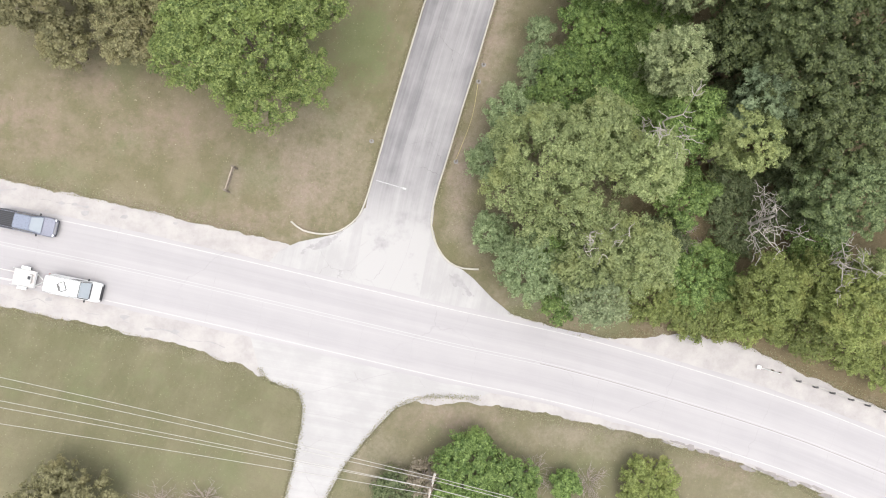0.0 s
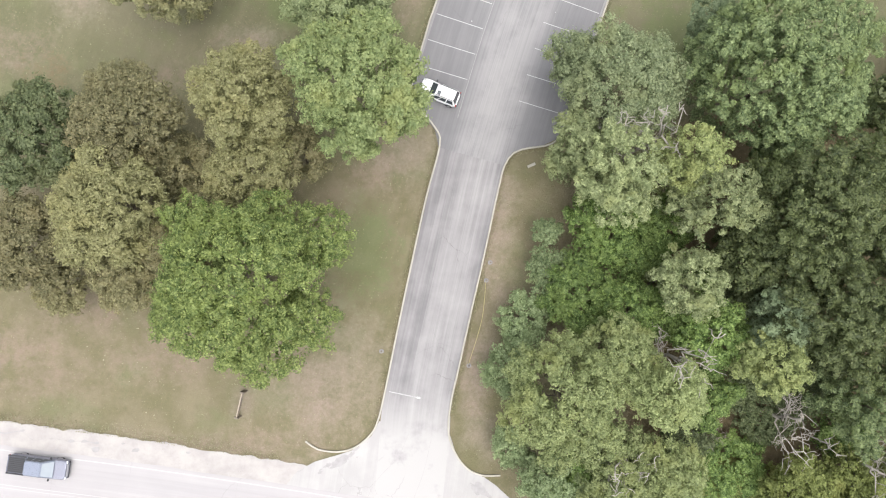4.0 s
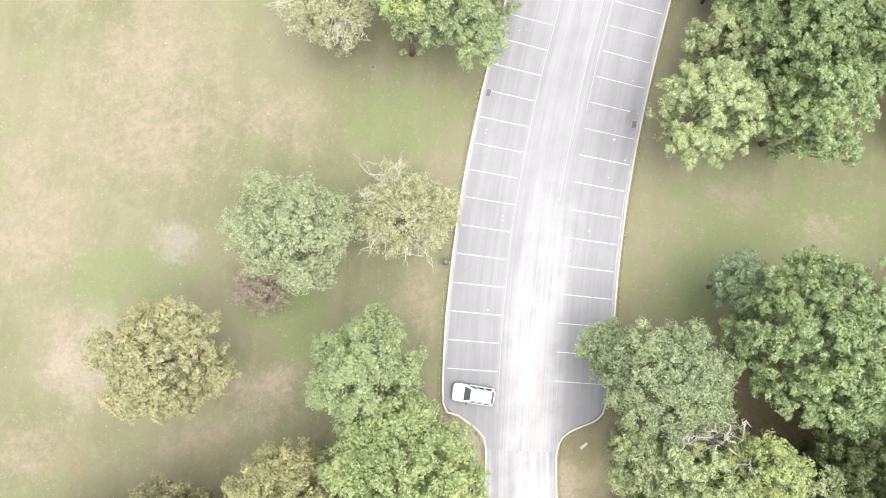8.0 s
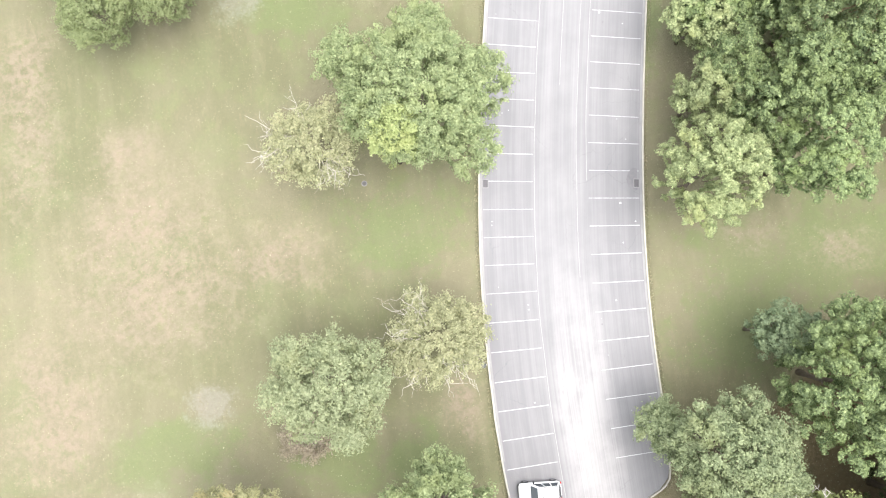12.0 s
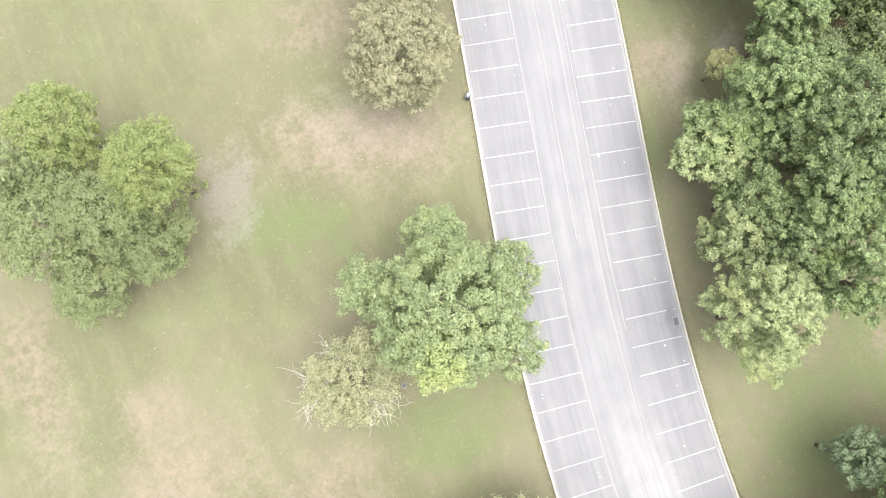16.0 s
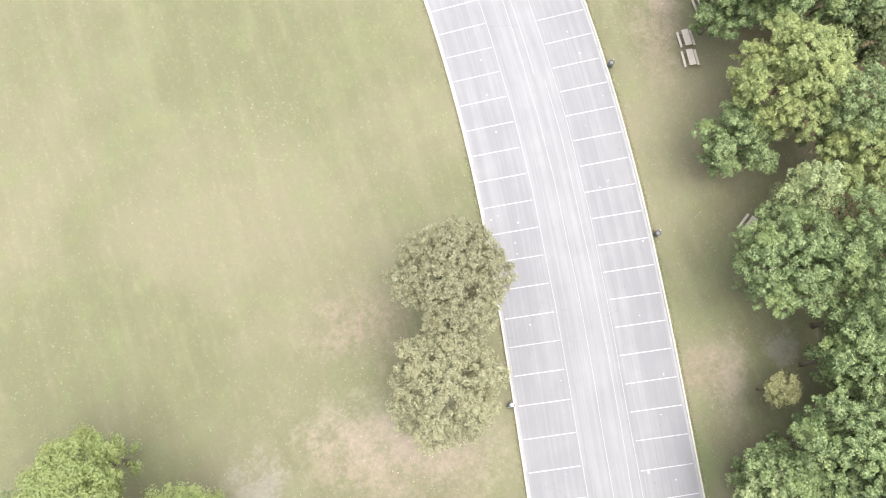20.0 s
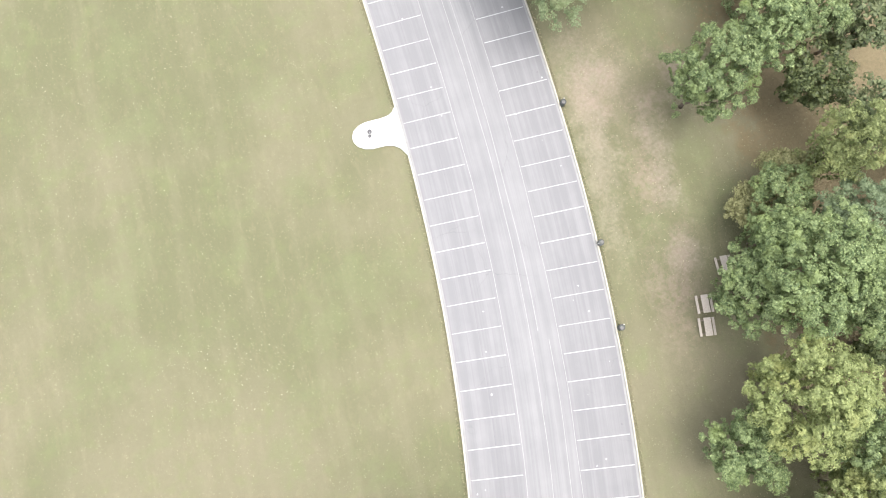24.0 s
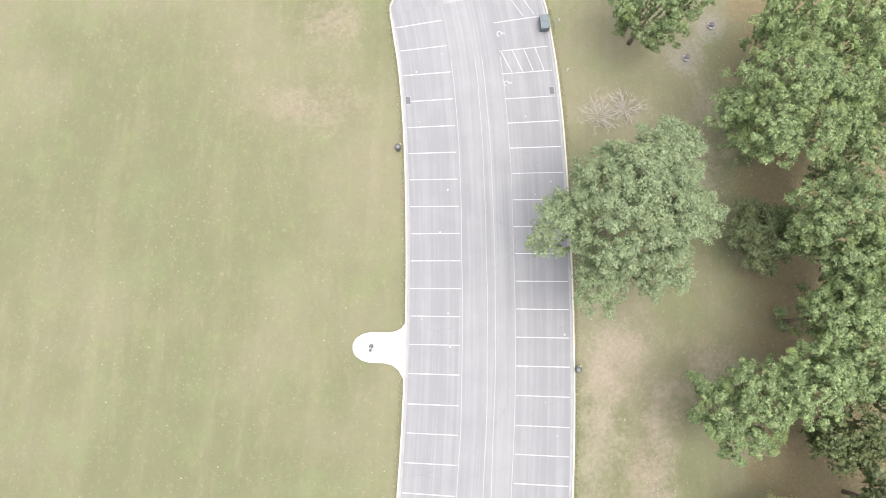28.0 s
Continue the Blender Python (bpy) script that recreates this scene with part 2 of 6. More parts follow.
def paving(name, dark, light, lanes, streak=0.6, cracks=0.5, crack_size=0.22, stain=0.5, dust=0.0, worn=None):
    """Worn asphalt or concrete: streaks along the way, paler wheel tracks, stains and cracks. lanes: (from, to, strength) across."""
    m, nt, b = nodes_of(name, 0.88, 0.25)
    uv = put(nt, "ShaderNodeUVMap").outputs[0]
    nt.nodes[-1].uv_map = "way"
    at = nt.nodes.new("ShaderNodeTexCoord").outputs["Object"]
    across = put(nt, "ShaderNodeSeparateXYZ", Vector=uv).outputs[0]
    warp = sums(nt, "ADD", across, sums(nt, "MULTIPLY", sums(nt, "SUBTRACT", speckle(nt, at, 0.12, 2), 0.5), 1.6))
    long_, thin = speckle(nt, uv, 1.0, 4, 0.6, (1.6, 0.045, 1)), speckle(nt, uv, 1.0, 3, 0.6, (6.0, 0.022, 1))
    blot, grit = speckle(nt, at, 0.28, 5, 0.62), speckle(nt, at, 22, 3, 0.7)
    v = sums(nt, "MULTIPLY", ramp(nt, long_, 0.32, 0.68), streak)
    v = sums(nt, "ADD", v, sums(nt, "MULTIPLY", sums(nt, "SUBTRACT", thin, 0.5), streak * 1.9))
    v = sums(nt, "ADD", v, sums(nt, "MULTIPLY", sums(nt, "SUBTRACT", blot, 0.5), stain))
    for lo, hi, k in lanes:
        inside = sums(nt, "MULTIPLY", ramp(nt, warp, lo - 0.45, lo + 0.45), sums(nt, "SUBTRACT", 1.0, ramp(nt, warp, hi - 0.45, hi + 0.45)))
        v = sums(nt, "ADD", v, sums(nt, "MULTIPLY", inside, k))
    if worn:
        along = put(nt, "ShaderNodeSeparateXYZ", Vector=uv).outputs[1]
        lo, hi, near, far, k = worn
        inside = sums(nt, "MULTIPLY", ramp(nt, warp, lo - 1.3, lo + 1.3), sums(nt, "SUBTRACT", 1.0, ramp(nt, warp, hi - 1.3, hi + 1.3)))
        chalky = sums(nt, "MULTIPLY", sums(nt, "MULTIPLY", inside, sums(nt, "SUBTRACT", 1.0, ramp(nt, along, near, far))), sums(nt, "ADD", sums(nt, "MULTIPLY", ramp(nt, thin, 0.35, 0.62), 0.45 * k), sums(nt, "ADD", sums(nt, "MULTIPLY", ramp(nt, blot, 0.36, 0.60), 0.45 * k), 0.36 * k)))
    if dust:
        along = put(nt, "ShaderNodeSeparateXYZ", Vector=uv).outputs[1]
        powder = sums(nt, "MULTIPLY", sums(nt, "SUBTRACT", 1.0, ramp(nt, along, 3.0, dust)), sums(nt, "ADD", ramp(nt, blot, 0.25, 0.55), 0.35), True)
    c = blend(nt, sums(nt, "ADD", v, 0.0, True), dark, light)
    if dust:
        c = blend(nt, powder, c, (0.410, 0.396, 0.390))
    if worn:
        c = blend(nt, chalky, c, (0.330, 0.318, 0.319))
    cell = nt.nodes.new("ShaderNodeTexVoronoi")
    cell.feature = "DISTANCE_TO_EDGE"
    bent = put(nt, "ShaderNodeVectorMath", i0=at, i1=put(nt, "ShaderNodeTexNoise", Vector=at, Scale=0.9, Detail=3.0).outputs[1])
    nt.links.new(bent.outputs[0], cell.inputs["Vector"])
    cell.inputs["Scale"].default_value = crack_size
    line = sums(nt, "MULTIPLY", sums(nt, "SUBTRACT", 1.0, ramp(nt, cell.outputs["Distance"], 0.0015, 0.006)), ramp(nt, speckle(nt, at, 0.11, 2), 0.50, 0.62))
    c = blend(nt, sums(nt, "MULTIPLY", line, cracks), c, tuple(x * 0.45 for x in dark))
    c = blend(nt, sums(nt, "MULTIPLY", grit, 0.35), c, blend(nt, 1.0, c, (0.7, 0.7, 0.7), "MULTIPLY"))
    nt.links.new(c, b.inputs["Base Color"])
    relief(nt, b, grit, 0.35, 0.01)
    return m


LOT_TAR = paving("worn_lot_asphalt", (0.190, 0.186, 0.193), (0.266, 0.261, 0.263), [(-2.3, 2.3, 0.12), (0.2, 1.5, 0.08), (-1.7, -0.8, 0.08), (-5.6, -5.0, -0.26), (5.1, 5.6, -0.14), (-8.4, -7.4, -0.10), (7.3, 8.4, -0.14)], 0.42, 0.22, 0.16, 0.95, 0.0, (-1.9, 3.3, 2, 24, 0.80))
ENTRY_TAR = paving("worn_drive_asphalt", (0.190, 0.182, 0.188), (0.346, 0.332, 0.333), [(-2.4, -1.6, 0.15), (-0.9, 2.9, 0.46)], 0.42, 0.5, 0.30, 1.3, 13.0)
ROAD_TAR = paving("pale_road_asphalt", (0.352, 0.336, 0.340), (0.438, 0.414, 0.416), [(-3.9, -2.9, 0.3), (-1.1, 1.0, 0.25), (2.8, 3.9, 0.35)], 0.25, 0.14, 0.10, 0.6)
APRON = paving("pale_concrete_apron", (0.370, 0.357, 0.352), (0.520, 0.500, 0.492), [], 0.2, 0.30, 0.2, 1.3)
GRAVEL, nt, b = nodes_of("pale_crushed_stone", 0.95, 0.15)
at = nt.nodes.new("ShaderNodeTexCoord").outputs["Object"]
s1, s2, s3 = speckle(nt, at, 0.5, 5, 0.65), speckle(nt, at, 5, 4, 0.7), speckle(nt, at, 30, 2, 0.7)
c = blend(nt, ramp(nt, s1, 0.25, 0.70), (0.345, 0.322, 0.314), (0.440, 0.412, 0.395))
c = blend(nt, sums(nt, "MULTIPLY", ramp(nt, s2, 0.60, 0.72), 0.45), c, (0.260, 0.245, 0.235))
c = blend(nt, sums(nt, "MULTIPLY", s3, 0.4), c, blend(nt, 1.0, c, (0.7, 0.7, 0.7), "MULTIPLY"))
nt.links.new(c, b.inputs["Base Color"])
relief(nt, b, s3, 0.6, 0.03)

KERB = plain("weathered_kerb_concrete", (0.410, 0.385, 0.335), 0.9, 0, 0.22, 1.2, 0.2)
GUTTER = plain("gutter_concrete", (0.245, 0.238, 0.238), 0.9, 0, 0.25, 0.8, 0.2)
PAD = plain("new_white_concrete", (0.560, 0.553, 0.525), 0.85, 0, 0.05, 1.5, 0.2)


def paint(name, colour, wear, under=(0.290, 0.284, 0.290)):
    m, nt, b = nodes_of(name, 0.7, 0.3)
    at = nt.nodes.new("ShaderNodeTexCoord").outputs["Object"]
    gone = ramp(nt, speckle(nt, at, 2.2, 6, 0.75), wear, wear + 0.16)
    nt.links.new(blend(nt, gone, colour, under), b.inputs["Base Color"])
    return m


ROADLINE = paint("worn_edge_line_paint", (0.478, 0.456, 0.450), 0.44, (0.415, 0.402, 0.405))
WHITE = paint("worn_white_line_paint", (0.470, 0.464, 0.456), 0.54)
FADED = paint("faded_white_line_paint", (0.430, 0.422, 0.418), 0.46)
YELLOW = paint("faded_yellow_line_paint", (0.402, 0.374, 0.352), 0.24, (0.415, 0.400, 0.405))
TAR = plain("crack_sealing_tar", (0.161, 0.154, 0.161), 0.7, 0, 0.3, 2)
JOINT = plain("dusty_crack_filling", (0.318, 0.306, 0.304), 0.9, 0, 0.2, 2)
BODY_WHITE = plain("white_car_paint", (0.80, 0.80, 0.80), 0.3, 0, 0.03, 2, 0.5)
BODY_GREY = plain("slate_grey_car_paint", (0.20, 0.205, 0.25), 0.3, 0.3, 0.06, 2, 0.5)
BODY_PALE = plain("blue_grey_car_paint", (0.19, 0.21, 0.265), 0.3, 0.3, 0.06, 2, 0.5)
GLASS = plain("dark_car_glass", (0.055, 0.065, 0.075), 0.12, 0, 0.1, 2, 0.6)
# paler copy of GLASS: reflected sky is put into the base colour
SKYGLASS = plain("sky_tinted_windscreen_glass", (0.30, 0.33, 0.36), 0.15, 0, 0.1, 2, 0.6)
RUBBER = plain("black_rubber", (0.03, 0.03, 0.032), 0.8, 0, 0.2)
BLACK = plain("black_plastic", (0.045, 0.045, 0.05), 0.6, 0, 0.2)
ALLOY = plain("grey_alloy", (0.5, 0.5, 0.52), 0.35, 0.9, 0.1)
LENS = plain("clear_lamp_lens", (0.75, 0.77, 0.8), 0.15, 0, 0.05, 3, 0.6)
RED = plain("red_lamp_lens", (0.45, 0.03, 0.03), 0.2, 0, 0.05, 3, 0.6)
STEEL = plain("galvanised_steel", (0.55, 0.55, 0.54), 0.5, 0.6, 0.15)
IRON = plain("dark_cast_iron", (0.12, 0.115, 0.12), 0.7, 0.4, 0.25, 8)
PLANK = plain("sun_bleached_planks", (0.44, 0.39, 0.34), 0.85, 0, 0.2, 5, 0.2)
TIMBER = plain("grey_treated_timber", (0.20, 0.17, 0.14), 0.9, 0, 0.25, 5, 0.2)
SIGNWOOD = plain("pale_sign_board", (0.36, 0.305, 0.25), 0.8, 0, 0.2, 4, 0.2)
BINSHELL = plain("dark_green_bin_steel", (0.07, 0.08, 0.075), 0.5, 0.2, 0.2)
BINLID = plain("grey_bin_lid", (0.17, 0.165, 0.16), 0.75, 0.3, 0.2)
CABLE = plain("bright_aluminium_cable", (0.46, 0.44, 0.41), 0.6, 0.1, 0.1)
CHAR = plain("cold_charcoal", (0.05, 0.05, 0.05), 0.95, 0, 0.4, 8)
LITTER = foliage("fallen_leaves", (0.30, 0.26, 0.17), (0.50, 0.46, 0.34), (0.42, 0.36, 0.25), 0.1)
GRASS = foliage("grass_blades", (0.200, 0.195, 0.110), (0.330, 0.305, 0.190), (0.340, 0.285, 0.190), 0.25)


# ---- mesh helpers ----
class Geo:
    """Points and faces gathered for one mesh."""

    def __init__(self):
        self.v, self.f, self.uv = [], [], []

    def loft(self, rings, caps=True, closed=True):
        base, n = len(self.v), len(rings[0])
        for r in rings:
            self.v += [tuple(p) for p in r]
        for k in range(len(rings) - 1):
            for i in range(n if closed else n - 1):
                a, c = base + k * n + i, base + k * n + (i + 1) % n
                self.f.append((a, c, c + n, a + n))
        if caps:
            self.f.append(tuple(base + i for i in reversed(range(n))))
            self.f.append(tuple(base + (len(rings) - 1) * n + i for i in range(n)))
        return self

    def box(self, x, y, z, sx, sy, sz, bevel=0.02, turn=0.0):
        """A box with its corners rounded, about its middle."""
        rings = []
        for dz, inset in ((-sz / 2, bevel), (-sz / 2 + bevel, 0), (sz / 2 - bevel, 0), (sz / 2, bevel)):
            rings.append([(x + p[0] * math.cos(turn) - p[1] * math.sin(turn), y + p[0] * math.sin(turn) + p[1] * math.cos(turn), z + dz) for p in rounded(-sx / 2 + inset, sx / 2 - inset, sy / 2 - inset, bevel)])
        return self.loft(rings)

    def tube(self, path, radii, n=8):
        rings = []
        for k, p in enumerate(path):
            p = Vector(p)
            way = (Vector(path[min(k + 1, len(path) - 1)]) - Vector(path[max(k - 1, 0)])).normalized()
            side = way.orthogonal().normalized()
            up = way.cross(side)
            r = radii[k] if isinstance(radii, (list, tuple)) else radii
            rings.append([p + r * (math.cos(a) * side + math.sin(a) * up) for a in (2 * math.pi * i / n for i in range(n))])
        return self.loft(rings)

    def disc(self, x, y, z0, z1, r0, r1, n=16):
        return self.loft([[(x + r * math.cos(2 * math.pi * i / n), y + r * math.sin(2 * math.pi * i / n), z) for i in range(n)] for z, r in ((z0, r0), (z1, r1))])

    def mesh(self, name, material, smooth=False):
        me = bpy.data.meshes.new(name)
        me.from_pydata(self.v, [], self.f)
        if self.uv:
            layer = me.uv_layers.new(name="way")
            uv = np.array(self.uv)[[i for f in self.f for i in f]]
            layer.data.foreach_set("uv", uv.ravel())
        me.materials.append(material)
        if smooth:
            me.polygons.foreach_set("use_smooth", [True] * len(me.polygons))
        return me


def rounded(x0, x1, half, rad):
    """A rounded rectangle from x0 to x1, half to each side."""
    pts = []
    for cx_, cy_, a in ((x1 - rad, half - rad, 0), (x0 + rad, half - rad, 90), (x0 + rad, -half + rad, 180), (x1 - rad, -half + rad, 270)):
        for k in range(3):
            q = radians(a + 45 * k)
            pts.append((cx_ + rad * math.cos(q), cy_ + rad * math.sin(q)))
    return pts


def part(name, geo, material, parent=None, label="", smooth=False):
    ob = new(name, geo.mesh(name, material, smooth))
    ob.parent = parent
    return tagged(ob, label)


def thing(name, m, label, category, group="", kind=""):
    ob = new(name)
    ob.matrix_world = m
    return tagged(ob, label, category, group, kind)


def smooth_line(points, step=0.6):
    """A curve through the points, in even steps."""
    p = [Vector(q).to_2d() for q in points]
    p = [2 * p[0] - p[1], *p, 2 * p[-1] - p[-2]]
    out = []
    for k in range(1, len(p) - 2):
        n = max(2, int((p[k + 1] - p[k]).length / step))
        for i in range(n):
            t = i / n
            out.append(0.5 * ((2 * p[k]) + (p[k + 1] - p[k - 1]) * t + (2 * p[k - 1] - 5 * p[k] + 4 * p[k + 1] - p[k + 2]) * t * t + (3 * p[k] - p[k - 1] - 3 * p[k + 1] + p[k + 2]) * t ** 3))
    return [*out, p[-2]]


def sides(line):
    """For each point of a line, the unit vector to its right."""
    out = []
    for k in range(len(line)):
        w = (line[min(k + 1, len(line) - 1)] - line[max(k - 1, 0)]).normalized()
        out.append(Vector((w.y, -w.x)))
    return out


def ribbon(name, line, left, right, z, material, parent=None, label="", thick=0.0, ragged=0.0):
    """A strip along a line, from left to right of it (numbers or functions of the way gone)."""
    g, gone = Geo(), 0.0
    cols = 5
    for k, (p, s) in enumerate(zip(line, sides(line))):
        gone += (p - line[k - 1]).length if k else 0
        lo, hi = (left(gone) if callable(left) else left), (right(gone) if callable(right) else right)
        if ragged:
            lo -= ragged * noise.noise((p.x * 0.45, p.y * 0.45, 3)) + ragged * 0.5 * noise.noise((p.x * 1.6, p.y * 1.6, 5))
            hi += ragged * noise.noise((p.x * 0.45, p.y * 0.45, 9)) + ragged * 0.5 * noise.noise((p.x * 1.6, p.y * 1.6, 7))
        for i in range(cols):
            d = lo + (hi - lo) * i / (cols - 1)
            q = p + d * s
            g.v.append((q.x, q.y, z))
            g.uv.append((d, gone))
        if k:
            a = (k - 1) * cols
            for i in range(cols - 1):
                g.f.append((a + i + 1, a + i + cols + 1, a + i + cols, a + i))
    for i, f in enumerate(g.f):
        g.f[i] = tuple(reversed(f))
    return part(name, g, material, parent, label)


def sweep(name, line, profile, material, parent=None, label=""):
    """A profile of (to the right, up) drawn along a line."""
    g = Geo()
    g.loft([[(p.x + d * s.x, p.y + d * s.y, z) for d, z in profile] for p, s in zip(line, sides(line))])
    return part(name, g, material, parent, label)


def sheet(name, outline, z, material, parent=None, label="", origin=(0, 0), turn=0.0):
    """A flat, filled outline."""
    bm = bmesh.new()
    bm.faces.new([bm.verts.new((x, y, z)) for x, y in outline])
    bm.normal_update()
    bmesh.ops.triangulate(bm, faces=bm.faces[:])
    if sum(f.normal.z * f.calc_area() for f in bm.faces) < 0:
        bmesh.ops.reverse_faces(bm, faces=bm.faces[:])
    layer = bm.loops.layers.uv.new("way")
    c, s = math.cos(radians(turn)), math.sin(radians(turn))
    for f in bm.faces:
        for l in f.loops:
            x, y = l.vert.co.x - origin[0], l.vert.co.y - origin[1]
            l[layer].uv = (x * c + y * s, -x * s + y * c)
    me = bpy.data.meshes.new(name)
    bm.to_mesh(me)
    bm.free()
    me.materials.append(material)
    ob = new(name, me)
    ob.parent = parent
    return tagged(ob, label)


# ---- the plan: the lot's curved middle line, 8.42 m to each kerb ----
BEND = np.array([-8.016, -2.050, 17.246, -4.913, -16.628, 39.011, 47.136])
HALF = 8.42
_y = np.linspace(36, 186, 15001)
_x = np.polyval(BEND, (_y - 110) / 70)
_s = np.concatenate([[0], np.cumsum(np.hypot(np.diff(_x), np.diff(_y)))])
_s -= np.interp(40, _y, _s)


def lot(s, d=0.0):
    """The place s metres along the lot's middle line and d to its right."""
    y = np.interp(s, _s, _y)
    m = np.polyval(np.polyder(BEND), (y - 110) / 70) / 70
    n = math.hypot(1, m)
    return Vector((np.polyval(BEND, (y - 110) / 70) + d / n, y - d * m / n))


def lot_heading(s):
    a = lot(s + 0.5) - lot(s - 0.5)
    return math.degrees(math.atan2(a.y, a.x))


# ---- ground: one sheet to the horizon ----
PATCHES = []


def patch(kind, x, y, a, b, turn):
    PATCHES.append((kind, x, y, a, b, turn))


patch("dry", -21.4, 77.0, 11.4, 7.4, -17)
patch("dry", -34.3, 74.7, 3.4, 6.3, -17)
patch("ash", -21.3, 64.8, 2.6, 2.3, -17)
patch("dry", -17.9, 47.0, 4.0, 2.8, -17)
patch("bare", -33.0, 56.4, 4.2, 5.2, -17)
patch("lush", -12.5, 54.0, 5.5, 4.0, -17)
patch("bare", -15.6, 48.0, 3.4, 2.4, -17)
patch("dry", -34.1, 57.5, 3.4, 4.0, -17)
patch("lush", -26.8, 62.8, 8.0, 4.0, -17)
patch("lush", 3.4, 70.8, 6.8, 5.1, -17)
patch("lush", -6.3, 50.1, 4.6, 3.4, -17)
patch("dry", 35.0, 52.6, 4.0, 2.3, -17)
patch("lush", 28.7, 45.4, 6.8, 5.7, -17)
patch("dry", 0.4, 52.8, 2.3, 5.1, -17)
patch("dry", -39.8, 48.9, 5.1, 3.4, -17)
patch("dry", -19.6, 82.5, 8.6, 9.1, -29)
patch("dry", -34.9, 70.5, 6.3, 6.9, -29)
patch("dry", -8.9, 74.6, 6.9, 3.4, -29)
patch("bare", 17.0, 98.6, 9.5, 3.6, -52)
patch("dry", 15.0, 97.9, 11.0, 5.2, -46)
patch("dry", 17.0, 97.9, 11.8, 4.2, -42)
patch("ash", 2.4, 102.5, 3.4, 5.1, -42)
patch("dry", -22.6, 103.8, 4.5, 5.1, -42)
patch("dry", -16.6, 91.0, 3.9, 3.4, -42)
patch("bare", 45.2, 81.4, 2.0, 4.5, -42)
patch("ash", 52.0, 80.2, 1.7, 1.5, -42)
patch("dry", 20.9, 109.2, 6.7, 4.5, -42)
patch("lush", 5.1, 96.3, 8.4, 3.4, -42)
patch("lush", 35.2, 75.3, 1.7, 8.4, -42)
patch("bare", 47.6, 83.2, 1.4, 2.8, -41)
patch("ash", 51.3, 80.4, 1.5, 1.5, -41)
patch("dry", 44.3, 83.9, 3.4, 3.4, -41)
patch("dry", 66.0, 112.6, 3.4, 2.8, -41)
patch("bare", 68.1, 128.5, 2.0, 10.7, -26)
patch("bare", 72.2, 122.6, 1.4, 3.4, -26)
patch("dry", 65.2, 112.9, 2.8, 7.4, -26)
patch("bare", 69.2, 115.3, 2.3, 2.3, -26)
patch("ash", 92.1, 162.7, 2.3, 2.0, -20)
patch("ash", 96.2, 165.3, 2.3, 2.0, -20)
patch("bare", 92.0, 151.5, 1.1, 1.1, -20)
patch("bare", 88.4, 150.7, 3.1, 6.2, -20)
patch("bare", 92.3, 156.7, 3.1, 3.4, -20)
patch("bare", 82.1, 129.8, 3.4, 3.4, -26)
patch("dry", 52.0, 170.3, 6.2, 2.8, -20)
patch("dry", 57.2, 178.6, 4.0, 3.4, -20)
patch("bare", 71.3, 134.9, 2.3, 7.9, -20)
patch("bare", 82.3, 159.8, 4.5, 2.0, -20)
patch("bare", 74.2, 126.9, 1.7, 4.5, -20)
patch("dry", 80.7, 132.2, 2.8, 3.4, -20)
patch("dry", -42.9, 18.1, 8.1, 3.5, -4)
patch("dry", -26.1, 17.0, 9.3, 2.9, -4)
patch("lush", -6.2, 26.2, 3.5, 5.8, -4)
patch("dry", -4.5, 34.3, 3.5, 2.9, -4)
patch("dry", 7.4, 28.3, 1.4, 7.5, -4)
patch("bare", 8.6, 28.8, 1.5, 7.5, -4)
patch("bare", 7.2, 24.3, 1.3, 6.4, -0)
patch("dry", 4.0, 12.8, 1.4, 5.2, -4)
patch("bare", -6.2, 15.8, 1.7, 1.7, -4)
patch("bare", -19.2, 11.5, 1.4, 2.0, -4)
patch("dry", -11.6, 11.5, 4.6, 3.5, -4)
patch("bare", -10.0, 13.6, 7.5, 6.5, -4)
patch("bare", 4.6, 13.5, 1.8, 6.5, -14)
patch("bare", 4.6, 6.6, 2.4, 2.6, 0)
patch("bare", -1.0, 36.0, 4.0, 4.5, 0)
patch("dry", -18.7, 7.5, 11.6, 1.7, -0)
patch("dry", -34.5, 21.5, 5.2, 2.3, -0)
patch("dry", 3.3, -12.9, 8.7, 1.7, -0)
patch("bare", 17.8, -14.4, 8.7, 1.7, -0)
patch("bare", -5.2, -16.5, 3.5, 2.9, -0)
patch("dry", 31.8, -17.9, 5.8, 1.7, -0)
patch("dry", -39.4, 15.6, 7.0, 2.3, -0)
patch("lush", 40.0, 47.5, 13.0, 6.0, -10)
patch("lush", 33.0, 52.0, 6.0, 5.0, -30)
patch("dry", -32.9, 56.6, 3.1, 3.7, -9)
patch("dry", -17.0, 47.4, 4.0, 2.3, -9)
patch("dry", -24.7, 45.4, 6.2, 1.4, -9)
patch("litter", -37.5, 46.9, 3.3, 3.4, -9)
patch("dry", -8.7, 30.3, 2.3, 2.0, -9)
patch("dry", -24.8, 96.8, 3.5, 8.8, -29)
patch("dry", -21.4, 103.8, 3.3, 4.5, -33)
patch("dry", 68.0, 115.2, 2.4, 6.6, -39)
patch("dry", 71.8, 124.8, 2.6, 6.9, -25)
patch("bare", 73.5, 136.6, 3.6, 4.9, -25)
patch("dry", 72.6, 135.1, 3.2, 6.1, -20)
patch("dry", 76.2, 130.3, 3.4, 3.3, -20)
patch("litter", 84.5, 134.1, 3.7, 3.7, -25)
patch("dry", 35.2, 53.0, 4.1, 1.5, -29)
patch("dry", 41.8, 47.0, 4.1, 2.3, -29)

